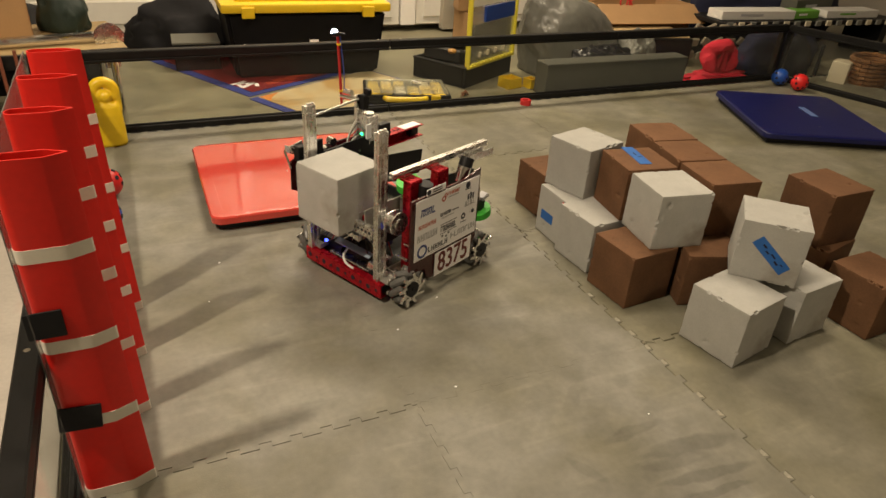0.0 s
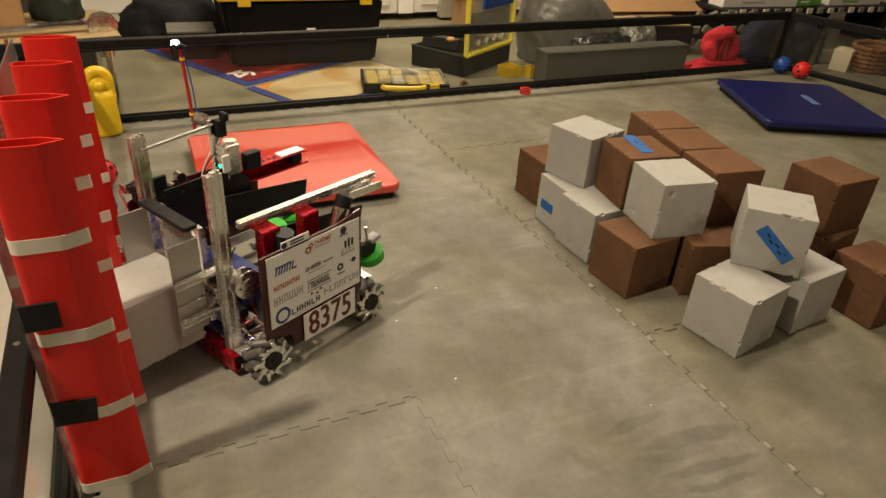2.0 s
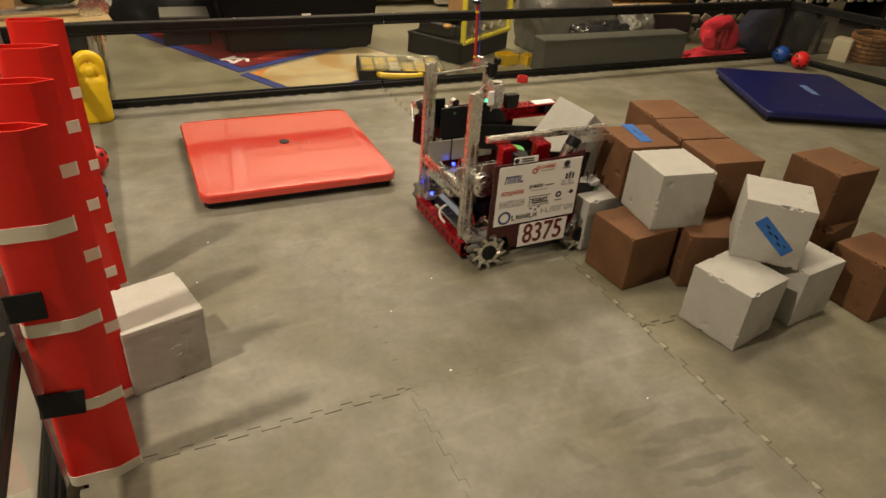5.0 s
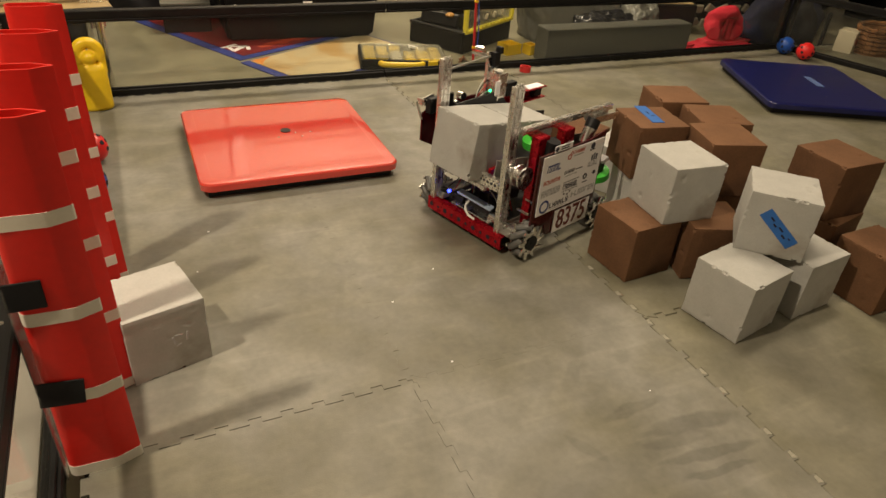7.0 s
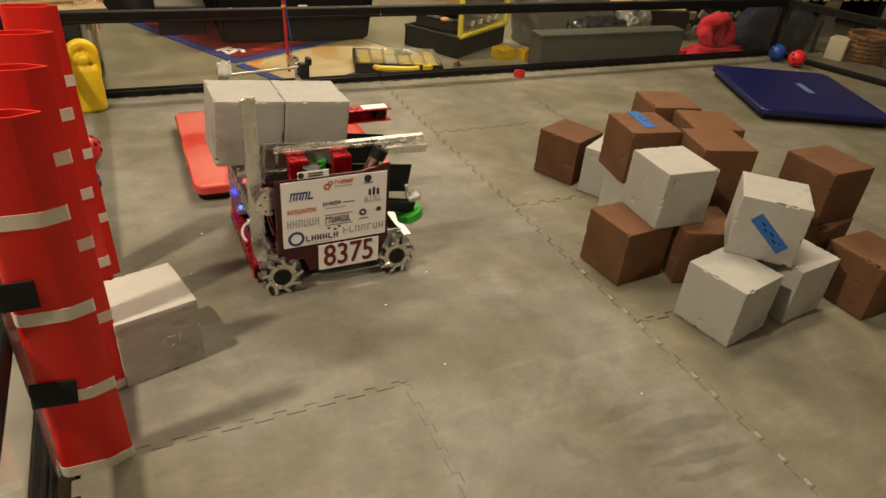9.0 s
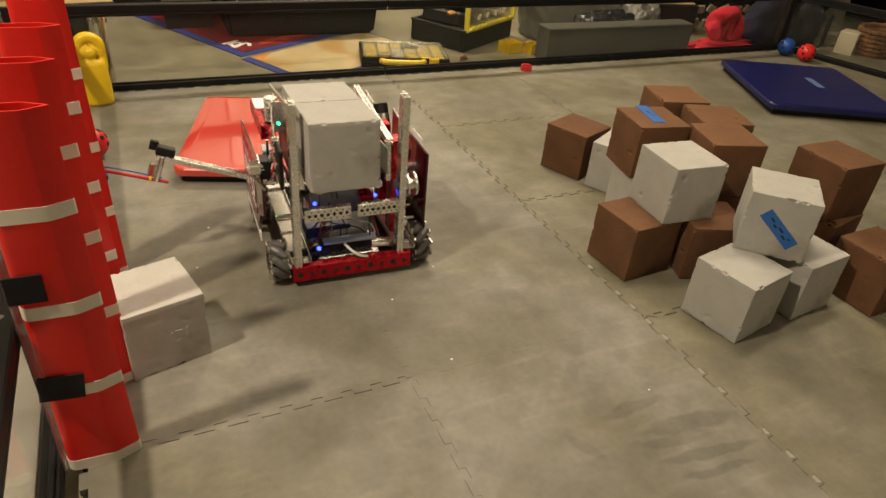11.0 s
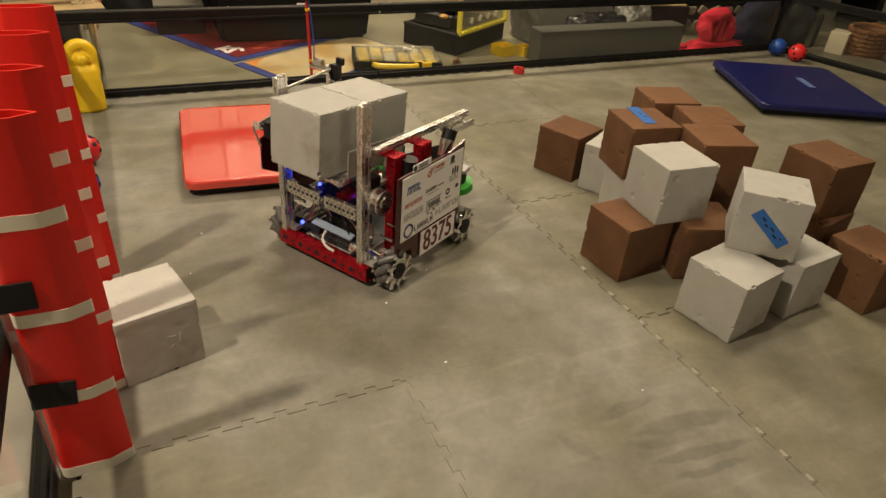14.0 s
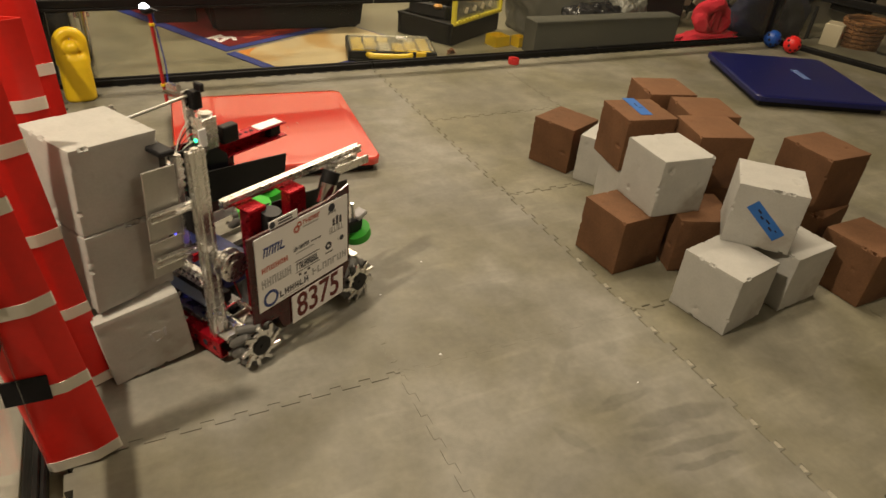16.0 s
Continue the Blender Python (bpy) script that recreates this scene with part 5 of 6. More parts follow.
for s in (-0.03, 0.02):
    add_rod(bm, (s, -0.03, 0.06), (s * 0.5, -0.04, 0.17), 0.016, seg=8)
for v in bm.verts:
    v.co += Vector((noise.noise(v.co * 16), noise.noise(v.co * 16 + Vector((5, 0, 0))), noise.noise(v.co * 16 + Vector((9, 0, 0))))) * 0.014
single("cloth_roll", bm, RED_CLOTH, "looped roll of red cloth", "cloth", (2.735, 1.965, -0.025), (0, 0, 0))

dark = thing("storage_crate", "low dark crate with a pale lid behind the cloth", "crate", (2.55, 2.42, G), (0, 0, -12))
box_part("body", (0.50, 0.30, 0.17), (0, 0, 0.085), BLACK, dark, bevel=0.008)
box_part("lid", (0.46, 0.26, 0.012), (0, 0, 0.178), WOOD, dark, "pale board on top", turn=(3, 0, 0))

bm = bmesh.new()
for k in range(5):
    for j in range(3):
        add_box(bm, (0.07, 0.02, 0.05), (-0.16 + 0.09 * k, 0, 0.05 + 0.09 * j), (0, 25 * ((k + j) % 3 - 1), 0), 0.006)
single("bead_curtain", bm, material("dim_cream", (0.26, 0.23, 0.17), 0.6), "cream plastic lattice leaning at the back", "lattice", (2.98, 2.28, G), (12, 0, -8))


def carton(at, turn, size, label, flaps=True, sign=False, cord=False):
    w, d, hh = size
    b = thing("cardboard_box", label, "cardboard box", at, turn)
    m = bmesh.new()
    add_box(m, (w, d, 0.006), (0, 0, 0.003))
    for s in (-1, 1):
        add_box(m, (0.006, d, hh), (s * (w / 2 - 0.003), 0, hh / 2))
        add_box(m, (w, 0.006, hh), (0, s * (d / 2 - 0.003), hh / 2))
    part("body", m, CARTON, b, smooth=False)
    if flaps:
        for s, a in ((-1, 35), (1, -40)):
            f = part("flap", add_box(bmesh.new(), (w, d * 0.45, 0.005), (0, s * d * 0.225, 0)), CARTON, b, smooth=False)
            f.matrix_basis = pose(0, s * d / 2, hh, -s * 28, 0, 0)
    else:
        box_part("top", (w, d, 0.006), (0, 0, hh + 0.003), CARTON, b, bevel=0.001)
    if sign:
        box_part("paper_label", (w * 0.75, 0.002, hh * 0.35), (0, -d / 2 - 0.002, hh * 0.42), SHEET, b, "white paper label", bevel=0.0005)
    if cord:
        r = random.Random(3)
        for k in range(5):
            pts = [(-w * 0.18 + r.uniform(-0.04, 0.04), -d * 0.3, hh + 0.12), (-w * 0.2 + r.uniform(-0.06, 0.06), -d * 0.5, hh + 0.08), (-w * 0.2 + r.uniform(-0.06, 0.06), -d / 2 - 0.012, hh * 0.9), (-w * 0.22 + r.uniform(-0.05, 0.05), -d / 2 - 0.012, hh * 0.6)]
            part("cord", add_tube(bmesh.new(), pts, 0.005, 5), RED_TAPE, b, "red cord")
    return b


carton((2.72, 2.85, G), (0, 0, -6), (0.74, 0.42, 0.30), "open cardboard box with red cord", cord=True)
carton((1.66, 3.05, G), (0, 0, 4), (0.22, 0.20, 0.20), "small cardboard box with a paper label", flaps=False, sign=True)
carton((1.60, 3.06, 0.19), (0, 0, -12), (0.16, 0.14, 0.16), "small open cardboard box on another", flaps=True)

bench = thing("low_bench", "low bench edged with black and white foam", "bench", (3.80, 2.36, G + 0.03), (0, 0, -3))
box_part("top", (1.60, 0.34, 0.030), (0, 0, 0.215), BLACK, bench, bevel=0.004)
for k in range(17):
    box_part("edge_block", (0.045, 0.012, 0.034), (-0.76 + 0.095 * k, -0.177, 0.215), CREAM if k % 2 else material("edge_grey", (0.2, 0.2, 0.18), 0.7) if not bpy.data.materials.get("edge_grey") else bpy.data.materials["edge_grey"], bench)
for x in (-0.7, 0.7):
    box_part("leg", (0.06, 0.30, 0.23), (x, 0, 0.085), BLACK, bench)


def box_on(at, turn, size, mat, label, band=None):
    b = thing("product_box", label, "box", at, turn)
    box_part("body", size, (0, 0, size[2] / 2), mat, b, bevel=0.003)
    box_part("print_band", (size[0] * 0.3, 0.002, size[2] * 0.25), (-size[0] * 0.1, -size[1] / 2 - 0.001, size[2] * 0.55), band or PRINT_GREY, b, bevel=0.0004)
    return b


TOPB = G + 0.261
box_on((3.33, 2.34, TOPB), (0, 0, -5), (0.60, 0.14, 0.055), WHITE_BOX, "long flat white box on the bench")
box_on((3.74, 2.32, TOPB), (0, 0, 3), (0.28, 0.12, 0.050), GREEN_BOX, "bright green flat box on the bench", SHEET)
box_on((4.18, 2.30, TOPB), (0, 0, -3), (0.50, 0.14, 0.050), WHITE_BOX, "white and green flat box on the bench", GREEN_BOX)
box_on((3.95, 2.44, TOPB), (0, 0, 8), (0.44, 0.12, 0.10), GREY_FOAM, "dark grey carton on the bench")
heap("coat", NAVY, (4.0, 2.75, G), (0, 0, 0), (0.75, 0.24, 0.55), "dark navy coat heaped behind the bench", "coat", 11, 0.3, 4)
heap("coat", NAVY, (3.30, 2.06, G), (0, 0, 4), (0.44, 0.13, 0.22), "dark navy coat lying below the bench", "coat", 13, 0.3, 4)


def basket(at, turn, size, label):
    b = thing("wicker_basket", label, "basket", at, turn)
    w, d, hh = size
    for r in range(7):
        z = hh * (r + 0.5) / 7
        m = bmesh.new()
        k = 0.86 + 0.14 * r / 6
        pts = [(w / 2 * k * math.cos(2 * math.pi * q / 20), d / 2 * k * math.sin(2 * math.pi * q / 20), z + 0.004 * (q % 2)) for q in range(21)]
        for p, q in zip(pts, pts[1:]):
            add_rod(m, p, q, hh / 13, seg=6)
        part("weave", m, WICKER, b)
    return b


basket((3.62, 1.62, G), (0, 0, 15), (0.30, 0.22, 0.17), "brown wicker basket beyond the clear wall")
basket((3.80, 1.26, G), (0, 0, -10), (0.36, 0.26, 0.20), "brown wicker basket on the concrete")
box_on((3.45, 1.68, G), (0, 0, 24), (0.12, 0.10, 0.14), CREAM, "cream carton beside the baskets", PRINT_RED)
heap("black_lump", BLACK_CLOTH, (3.36, 1.95, G), (0, 0, 0), (0.12, 0.09, 0.18), "dark cloth in the corner", "cloth", 17, 0.3, 3)
single("black_rod", add_box(bmesh.new(), (0.02, 0.02, 0.20), (0, 0, 0.10), bevel=0.004), BLACK, "short black rod standing in the corner", "rod", (3.43, 1.83, G))

table = thing("work_bench", "low wooden work surface on metal legs", "bench", (-1.02, 2.12, G), (0, 0, 8))
box_part("top", (1.10, 0.50, 0.030), (0, 0, 0.300), material("bench_wood", (0.36, 0.26, 0.12), 0.6, spread=0.18, scale=5, fine=60, bump=0.08), table, "pale wooden top")
box_part("edge", (1.10, 0.020, 0.050), (0, -0.262, 0.290), BLACK, table)
for x in (-0.5, 0.5):
    for y in (-0.2, 0.2):
        rod_part("leg", (x, y, 0), (x, y, 0.29), 0.014, STEEL, table)
for k in range(4):
    rod_part("clamp_bar", (0.02 + 0.05 * k, -0.30, 0.08), (0.02 + 0.05 * k, -0.30, 0.34), 0.006, material("rust", (0.20, 0.06, 0.03), 0.6) if not bpy.data.materials.get("rust") else bpy.data.materials["rust"], table)
bar = thing("metal_bar", "long grey metal bar on the wooden top", "bar", (-0.86, 1.98, 0.298), (0, 0, 12))
bm = extrusion(bmesh.new(), (-0.40, 0, 0.025), (0.42, 0, 0.025), 0.020, 0.040, side=(0, 0, 1))
part("body", bm, STEEL, bar)
bm = add_rod(bmesh.new(), (0.36, -0.035, 0.02), (0.36, -0.030, 0.02), 0.055, seg=20)
add_prism(bm, [(0.335, -0.036), (0.385, -0.036), (0.385, -0.030), (0.335, -0.030)], -0.10, 0.0)
part("end_plate", bm, ALU, bar, "rounded silver end plate")
carton((-0.98, 2.22, 0.296), (0, 0, 22), (0.34, 0.28, 0.30), "cardboard box with a scrap of blue tape", flaps=False)
heap("dark_sack", material("dark_green", (0.008, 0.02, 0.014), 0.6), (-0.66, 2.28, 0.30), (0, 0, 0), (0.10, 0.10, 0.15), "dark green sack on the wooden top", "sack", 19, 0.2, 4)
heap("paper_heap", SHEET, (-1.18, 1.95, 0.296), (0, 0, 0), (0.08, 0.07, 0.07), "crumpled white paper on the wooden top", "paper", 21, 0.3, 3)
heap("black_tarp", BLACK_CLOTH, (-0.16, 3.12, G), (0, 0, -10), (0.30, 0.13, 0.25), "black tarp heaped beside the tote", "tarp", 23, 0.25, 4)
plank = thing("flat_case", "flat black case with grey top beside the tote", "case", (-0.115, 2.80, G), (0, 0, -3))
box_part("body", (0.225, 0.20, 0.135), (0, 0, 0.0675), BLACK, plank, bevel=0.006)
box_part("lid", (0.235, 0.21, 0.012), (0, 0, 0.142), material("case_grey", (0.12, 0.12, 0.10), 0.6), plank, "grey top", bevel=0.002)
heap("dark_crate_cloth", BLACK_CLOTH, (-0.95, 2.75, G), (0, 0, 0), (0.42, 0.30, 0.30), "dark cloth under the work surface", "cloth", 29, 0.2, 3)

# outside the west wall: a thin layer added to stand for the paler floor
pale_layer = thing("floor_sheet", "pale pinkish layer added over the concrete beside the field", "sheet", (-1.005, 0.1, G), (0, 0, 0))
PINKISH = material("pale_floor", (0.42, 0.39, 0.35), 0.5, spread=0.16, scale=4, second=(0.36, 0.22, 0.20), patch=0.3)
box_part("sheet", (0.67, 2.2, 0.006), (0, 0, 0.003), PINKISH, pale_layer, bevel=0.001)

# ---- foam floor tiles ----
floor = thing("floor", "grey interlocking foam floor tiles with stains", "floor", kind="structure")


def tile_mesh(gap, round_off, mat):
    teeth = 20
    p = T / teeth
    amp = 0.0065
    wave = []
    for k in range(teeth):
        s = 1 if k % 2 else -1
        x0, x1 = k * p, (k + 1) * p
        wave += [(x0 + (0.003 if s > 0 else -0.003) * (k > 0), s * amp), (x1 + (-0.003 if s > 0 else 0.003) * (k < teeth - 1), s * amp)]
    wave[0], wave[-1] = (0.0, wave[0][1] * 0), (T, 0.0)
    wave.insert(1, (0.010, 0.0))
    wave.insert(2, (0.010, wave[3][1]))
    wave.insert(len(wave) - 1, (T - 0.010, wave[-2][1]))
    wave.insert(len(wave) - 1, (T - 0.010, 0.0))
    out = [(x, y + gap) for x, y in wave[:-1]]
    out += [(T - y * 1 - gap, x) for x, y in [(a, -b) for a, b in wave][:-1]]
    top = [(x, T + y - gap) for x, y in wave]
    out += list(reversed(top))[:-1]
    left = [(0 - y * 1 + gap, x) for x, y in [(a, -b) for a, b in wave]]
    out += list(reversed(left))[:-1]
    b = bmesh.new()
    n = len(out)
    cx = cy = T / 2
    rows = []
    for z, k in ((-0.015, 0.0), (-round_off, 0.0), (0.0, round_off)):
        ring = []
        for i, (x, y) in enumerate(out):
            px, py = out[i - 1]
            nx, ny = out[(i + 1) % n]
            tx, ty = nx - px, ny - py
            l = math.hypot(tx, ty) or 1
            ring.append(b.verts.new((x - ty / l * k, y + tx / l * k, z)))
        rows.append(ring)
    for ra, rb in zip(rows, rows[1:]):
        for i in range(n):
            b.faces.new((ra[i], ra[(i + 1) % n], rb[(i + 1) % n], rb[i]))
    b.faces.new(rows[-1])
    me = bpy.data.meshes.new("tile")
    b.to_mesh(me)
    b.free()
    me.materials.append(mat)
    return me


TILE, TIGHT, WORN, OLIVE = tile_mesh(0.0003, 0.0007, FOAM), tile_mesh(0.00003, 0.00025, FOAM), tile_mesh(0.0012, 0.0016, OLIVE_FOAM), tile_mesh(0.00003, 0.00025, OLIVE_FOAM)
for i in range(-1, 6):
    for j in range(-3, 3):
        t = new("tile", WORN if i == 1 else OLIVE if i > 1 else TIGHT if j >= 0 or i == 0 and j == -1 else TILE)
        t.parent = floor
        t.location = (i * T + (0.0026 if i >= 1 else 0.0), j * T + (-0.0004 if j < 0 and i < 0 else 0), -0.0013 if i >= 1 else 0.0006 if j >= 0 and i < 0 else 0.0)
# worn, paler foam beside the long joint
WORN_FOAM = material("worn_foam", (0.30, 0.287, 0.23), 0.8, spread=0.15, scale=30, fine=200, bump=0.2)
rnd = random.Random(31)
chips = []
for k in range(4):
    b = bmesh.new()
    half, wide = rnd.uniform(0.008, 0.012), rnd.uniform(0.004, 0.006)
    add_prism(b, [(-wide, -half * 0.6), (wide, -half), (wide, half), (-wide * 0.5, half * 0.8)], 0.0, 0.0009)
    chips.append(mesh_of("worn_patch", b, WORN_FOAM, False))
for j in range(-26, 8):
    y = (j + 0.5) * T / 20
    if j % 2 and rnd.random() < 0.85:
        chip = new("worn_patch", chips[j % 4])
        chip.parent = floor
        chip.location = (T + 0.0005, y, 0.0002)
slab("underlay", (4.3, 3.7, 0.004), (1.55, 0.0, -0.0172), BLACK, "black underlay beneath the tiles", "underlay")
bm = bmesh.new()
rnd = random.Random(12)
for x, y in ((0.054, 0.254), (0.10, 0.02), (-0.3, 0.7), (0.45, -0.2), (-0.35, 0.52), (1.75, 1.2), (0.2, 0.35)):
    add_ball(bm, (x, y, 0.001), rnd.uniform(0.0015, 0.003), 6, (1.4, 1, 0.5))
single("crumbs", bm, SHEET, "tiny white foam crumbs on the mat", "crumbs", kind="stuff")


# ---- what moves ----
def glide(keys, t):
    """A smooth value between keys of (time, value) that never overshoots."""
    if t <= keys[0][0]:
        return keys[0][1]
    if t >= keys[-1][0]:
        return keys[-1][1]
    d = [(b[1] - a[1]) / (b[0] - a[0]) for a, b in zip(keys, keys[1:])]
    m = [0.0] + [2 * p * q / (p + q) if p * q > 0 else 0.0 for p, q in zip(d, d[1:])] + [0.0]
    for i, (a, b) in enumerate(zip(keys, keys[1:])):
        if t <= b[0]:
            h = b[0] - a[0]
            s = (t - a[0]) / h
            return (2 * s**3 - 3 * s**2 + 1) * a[1] + (s**3 - 2 * s**2 + s) * h * m[i] + (3 * s**2 - 2 * s**3) * b[1] + (s**3 - s**2) * h * m[i + 1]


# seconds, x, y, heading
DRIVE = [
    (0, 0.168, 0.577, 205.5), (0.5, 0.164, 0.575, 205.8), (1.0, -0.018, 0.489, 205.0), (1.5, -0.214, 0.396, 206.3), (2.0, -0.216, 0.394, 206.5),
    (2.2, -0.216, 0.394, 206.5), (2.5, -0.129, 0.434, 206.7), (3.0, 0.093, 0.540, 205.6), (3.5, 0.133, 0.560, 187.4), (4.0, 0.147, 0.557, 180.9), (4.2, 0.224, 0.559, 181.4),
    (4.7, 0.440, 0.548, 181.0), (5.3, 0.525, 0.540, 181.0), (6.3, 0.529, 0.537, 180.2), (6.5, 0.537, 0.539, 181.1), (7.0, 0.537, 0.545, 197.8), (7.5, 0.543, 0.539, 179.2),
    (8.0, 0.499, 0.545, 178.5), (8.5, 0.178, 0.564, 179.0), (9.0, -0.020, 0.569, 180.8), (9.2, -0.024, 0.564, 181.0), (10.0, -0.010, 0.560, 205.0), (10.7, 0.004, 0.557, 258.0),
    (11.3, 0.014, 0.557, 271.5), (11.5, 0.042, 0.559, 271.0), (12.0, 0.119, 0.571, 271.0), (12.5, 0.118, 0.572, 270.7), (13.0, 0.127, 0.570, 250.2), (13.5, 0.124, 0.542, 212.0),
    (14.0, 0.128, 0.544, 210.3), (14.5, 0.129, 0.544, 209.9), (15.0, 0.127, 0.542, 210.1), (15.2, 0.120, 0.538, 210.0), (15.5, 0.004, 0.478, 209.1), (16.0, -0.219, 0.360, 209.3)]
# seconds, lift, tilt of the carrier
CARRIER = [
    (0, 0.0, 0), (0.1, 0.0, 12), (0.2, 0.0, 40), (0.3, 0.0, 70), (0.4, -0.005, 87), (0.5, -0.010, 90), (1.0, -0.006, 90), (2.15, -0.008, 90), (2.4, 0.0, 90),
    (2.9, 0.0, 86), (3.2, 0.0, 30), (3.4, 0.0, 0), (5.6, 0.0, 0), (6.2, 0.0, -9), (6.8, 0.0, -9), (7.5, 0.0, -9), (8.0, 0.045, -7), (8.4, 0.090, -4.5),
    (14.45, 0.090, -4), (14.6, 0.090, 0), (14.7, 0.093, 12), (14.8, 0.097, 34), (14.9, 0.10, 58), (15.0, 0.105, 76), (15.1, 0.108, 87), (15.2, 0.108, 90), (15.6, 0.108, 91), (15.8, 0.10, 90), (16.0, 0.092, 87)]
# seconds, swing of the lamp arm
SWING = [(0, 0), (9.5, 0), (10.4, 69.5), (12.0, 69.5), (12.1, 53), (12.2, 32), (12.3, 14), (12.4, 2), (12.5, 0), (16, 0)]
TIMES = [round(0.1 * k, 1) for k in range(161)]
HINGE = (0.166, 0.146)


def column(rows, k):
    return [(r[0], r[k]) for r in rows]


def robot_at(t):
    return pose(glide(column(DRIVE, 1), t), glide(column(DRIVE, 2), t), 0, 0, 0, glide(column(DRIVE, 3), t))


def flipper_at(t):
    return pose(HINGE[0], 0, HINGE[1] + glide(column(CARRIER, 1), t), 0, glide(column(CARRIER, 2), t), 0)


def in_slot(x, slide=0.0):
    """A block lying in the carrier, upright once the carrier has swung down."""
    return pose(x, -0.036 + slide, 0.107) @ pose(0, 0, 0, 0, -90, 0) @ pose(0, 0, 0, 0, 0, -180) @ pose(0, 0, -HB / 2)


def between(a, b, s):
    s = s * s * (3 - 2 * s)
    return Matrix.LocRotScale(a.translation.lerp(b.translation, s), a.to_quaternion().slerp(b.to_quaternion(), s), None)


def pushed(ob, start, end, x, y, z, turn):
    here = ob.matrix_basis.copy()
    there = pose(x, y, z, 0, 0, turn)
    walk(ob, [(0, here), (start, here), ((start + end) / 2, between(here, there, 0.5)), (end, there), (16, there)])


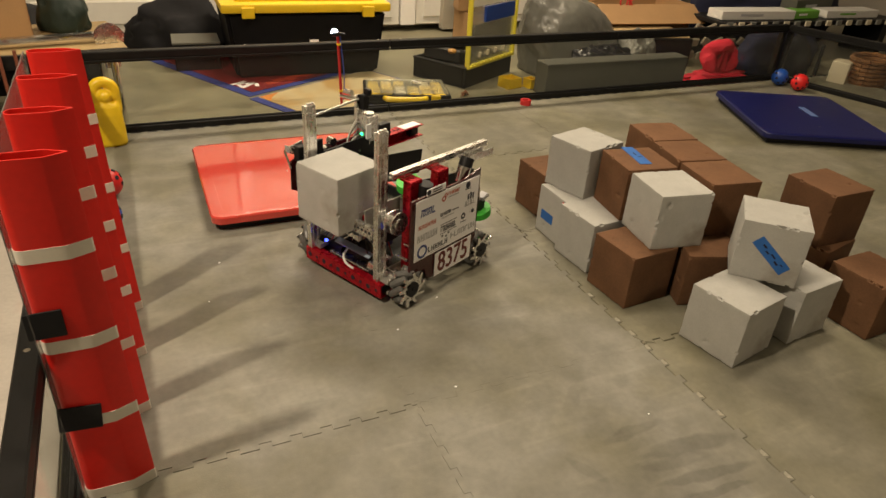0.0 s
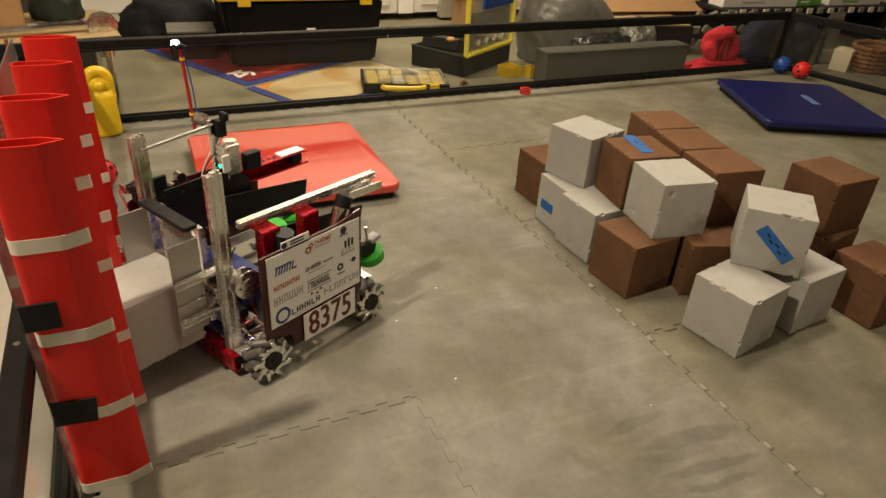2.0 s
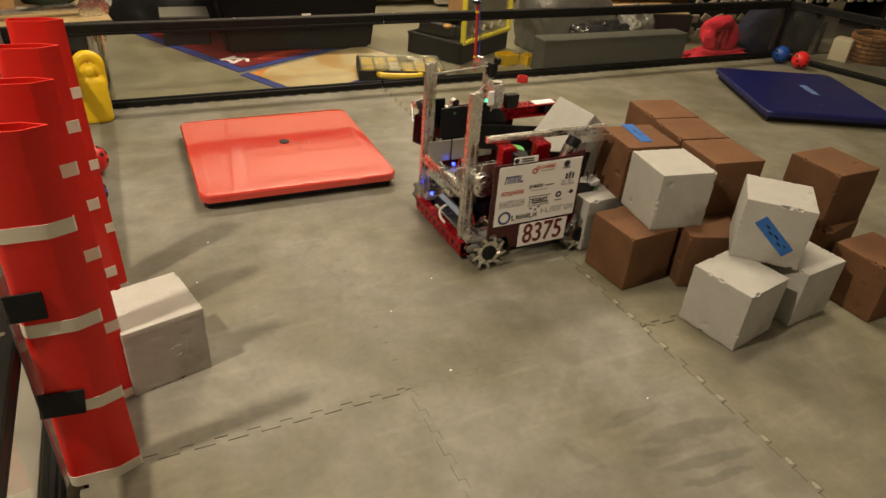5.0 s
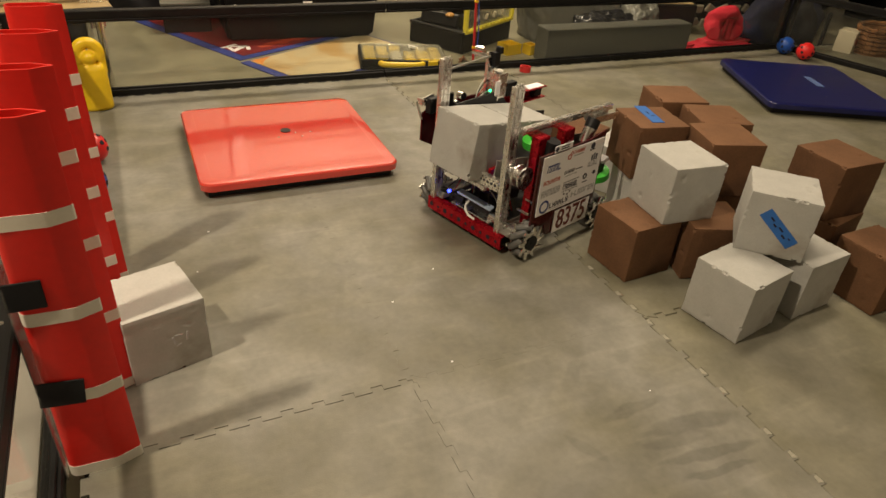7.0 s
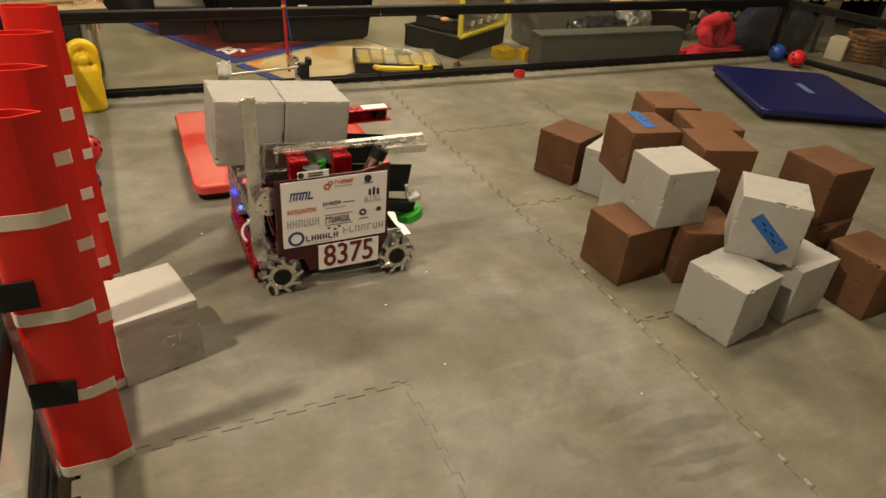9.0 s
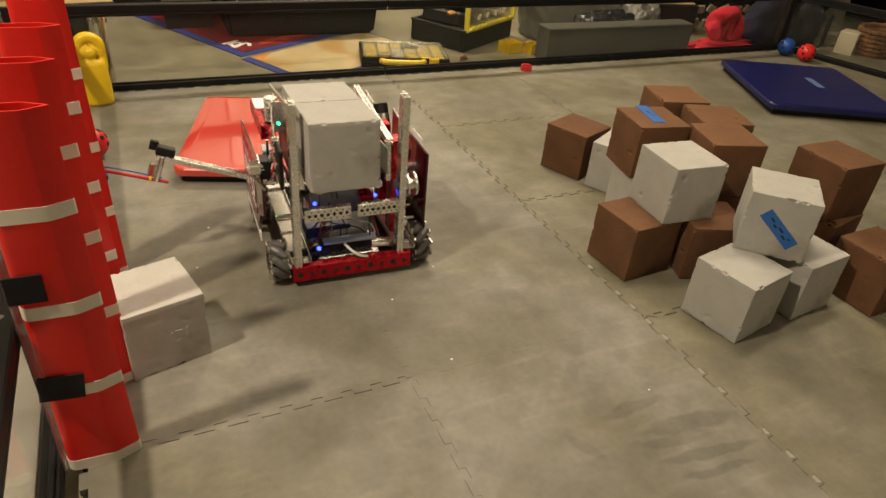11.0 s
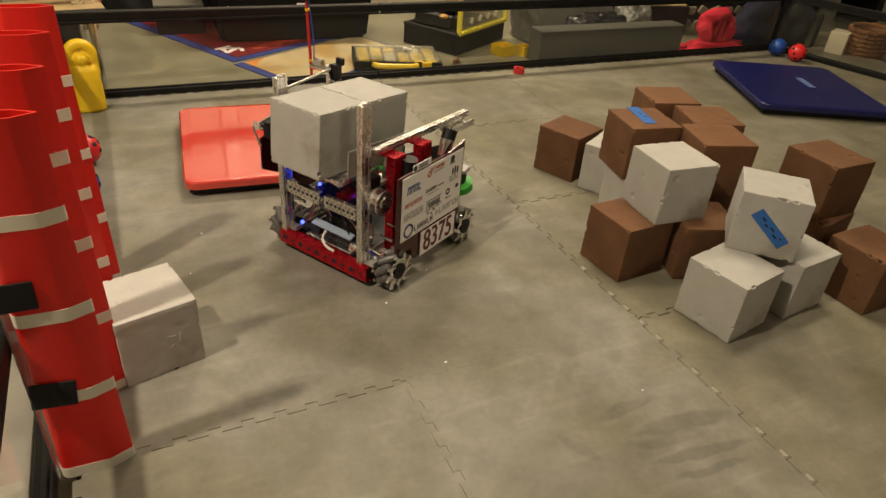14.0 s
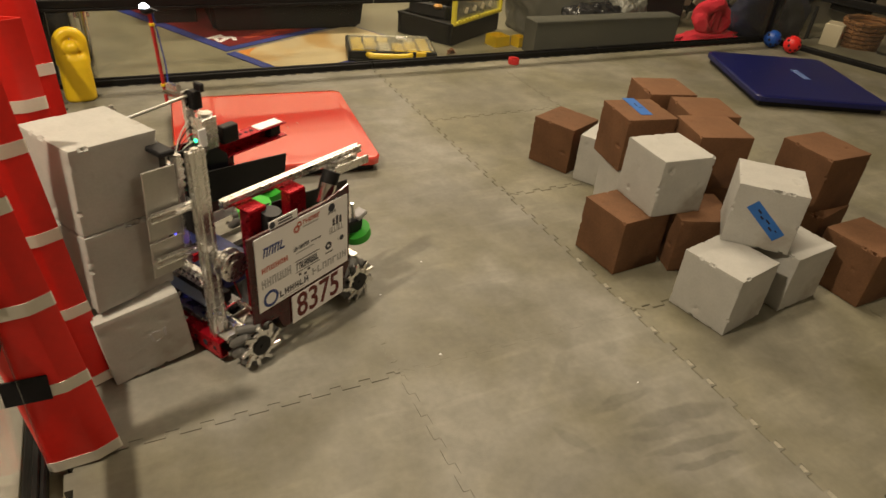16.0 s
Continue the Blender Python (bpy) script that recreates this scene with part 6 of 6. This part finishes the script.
def motions():
    walk(robot, [(t, robot_at(t)) for t in TIMES])
    walk(flipper, [(t, flipper_at(t)) for t in TIMES])
    walk(arm, [(t, pose(-0.004, -0.165, 0.175, glide(SWING, t), 0, 0)) for t in TIMES])
    # wheels turn with the way covered and with the heading
    spin = {k: 0.0 for k in WHEELS}
    rows = {k: [] for k in WHEELS}
    last = None
    for t in TIMES:
        x, y, a = (glide(column(DRIVE, k), t) for k in (1, 2, 3))
        a = radians(a)
        if last:
            dx, dy, da = x - last[0], y - last[1], a - last[2]
            ahead, side = dx * math.cos(a) + dy * math.sin(a), -dx * math.sin(a) + dy * math.cos(a)
            for sx, sy in WHEELS:
                spin[(sx, sy)] += (ahead - sx * sy * side - sy * da * 0.30) / 0.05
        last = (x, y, a)
        for k in WHEELS:
            rows[k].append((t, pose(k[0] * 0.143, k[1] * 0.176, 0.050, 0, math.degrees(spin[k]), 0)))
    for k, wheel in WHEELS.items():
        walk(wheel, rows[k])
    # the dividers give when the robot runs into them
    for i, d in enumerate(DIVIDERS):
        x, y = d.location.x, d.location.y
        shift = [(0, 0.0), (1.3, 0.0), (1.5, -0.008), (1.75, -0.001), (2.0, 0.001), (15.65, 0.001), (16.0, (-0.005, -0.007, -0.006, -0.004)[i])]
        tilt = [(0, 0.0), (1.3, 0.0), (1.48, -2.6), (1.7, -0.3), (2.0, 0.8), (15.65, 0.8), (16.0, (-4.4, -3.0, -0.6, 0.0)[i])]
        walk(d, [(t, pose(x + BACK + glide(shift, t), y, 0, 0, glide(tilt, t), 0) @ pose(-BACK, 0, 0)) for t in TIMES])
    # the delivered block
    down = pose(-0.452, 0.258, 0, 0, 0, 14.2)
    first = []
    for t in TIMES:
        held = robot_at(min(t, 2.15)) @ flipper_at(min(t, 2.15)) @ in_slot(0.005)
        s = min(1.0, max(0.0, (t - 2.1) / 0.25))
        push = min(1.0, max(0.0, (t - 15.7) / 0.3))
        lean = pose(-0.006 * push, -0.012 * push, 0) @ down @ pose(-HB / 2, 0, 0, 0, -5 * push, 0) @ pose(HB / 2, 0, 0)
        first.append((t, between(held, lean, s)))
    walk(block_1, first)
    # the first block off the heap, into the front of the carrier
    here = block_m.matrix_basis.copy()
    rows_m = []
    for t in TIMES:
        held = robot_at(t) @ flipper_at(t) @ in_slot(0.005, -0.012 * max(0.0, (t - 15.6) / 0.4))
        above = robot_at(5.2) @ pose(-0.12, -0.015, 0.19) @ pose(0, 0, 0, 0, -60, 0) @ pose(0, 0, 0, 0, 0, -180)
        if t <= 5.2:
            m = between(here, above, max(0.0, (t - 4.7) / 0.5))
        else:
            m = between(above, held, min(1.0, (t - 5.2) / 0.6))
        rows_m.append((t, m))
    walk(block_m, rows_m)
    # the second one, through the intake into the back of the carrier
    here_o = block_o.matrix_basis.copy()
    rows_o = []
    for t in TIMES:
        wait = robot_at(t) @ pose(-0.225, -0.015, 0.012) @ pose(0, 0, 0, 0, 0, 180)
        held = robot_at(t) @ flipper_at(t) @ in_slot(-0.149, -0.015 * max(0.0, (t - 15.6) / 0.4))
        tip = robot_at(t) @ pose(-0.08, -0.015, 0.18, 0, 0, 0) @ pose(0, 0, 0, 0, -50, 0) @ pose(0, 0, 0, 0, 0, 180)
        if t <= 5.5:
            m = between(here_o, wait, min(1.0, max(0.0, (t - 4.9) / 0.5)))
        elif t <= 5.9:
            m = between(wait, tip, (t - 5.5) / 0.4)
        else:
            m = between(tip, held, min(1.0, (t - 5.9) / 0.35))
        rows_o.append((t, m))
    walk(block_o, rows_o)
    # blocks shoved along by the robot
    pushed(block_n, 4.7, 5.5, 0.964, 0.606, 0, -60)
    pushed(block_p, 4.8, 5.6, 0.897, 0.764, 0, 22.8)
    pushed(block_i, 4.9, 5.7, 0.897, 0.447, HB, -10)
    pushed(block_c, 5.0, 5.8, 0.807, 0.215, HB, -4.5)
    pushed(block_j, 5.0, 5.8, 1.108, 0.592, HB, -16)
    pushed(block_k, 5.0, 5.8, 1.112, 0.416, HB, -19)
    pushed(block_l, 5.0, 5.8, 1.025, 0.290, HB, -17)
    # the red board is nudged round by the robot
    walk(red_board, [(0, pose(0.010, 1.165, 0, 0, 0, -0.7)), (9.4, pose(0.010, 1.165, 0, 0, 0, -0.7)), (10.6, pose(0.012, 1.178, 0, 0, 0, -16.6)),
                     (13.0, pose(0.012, 1.178, 0, 0, 0, -15.6)), (13.5, pose(0.010, 1.175, 0, 0, 0, -5.0)), (16, pose(0.010, 1.175, 0, 0, 0, -5.0))])


motions()
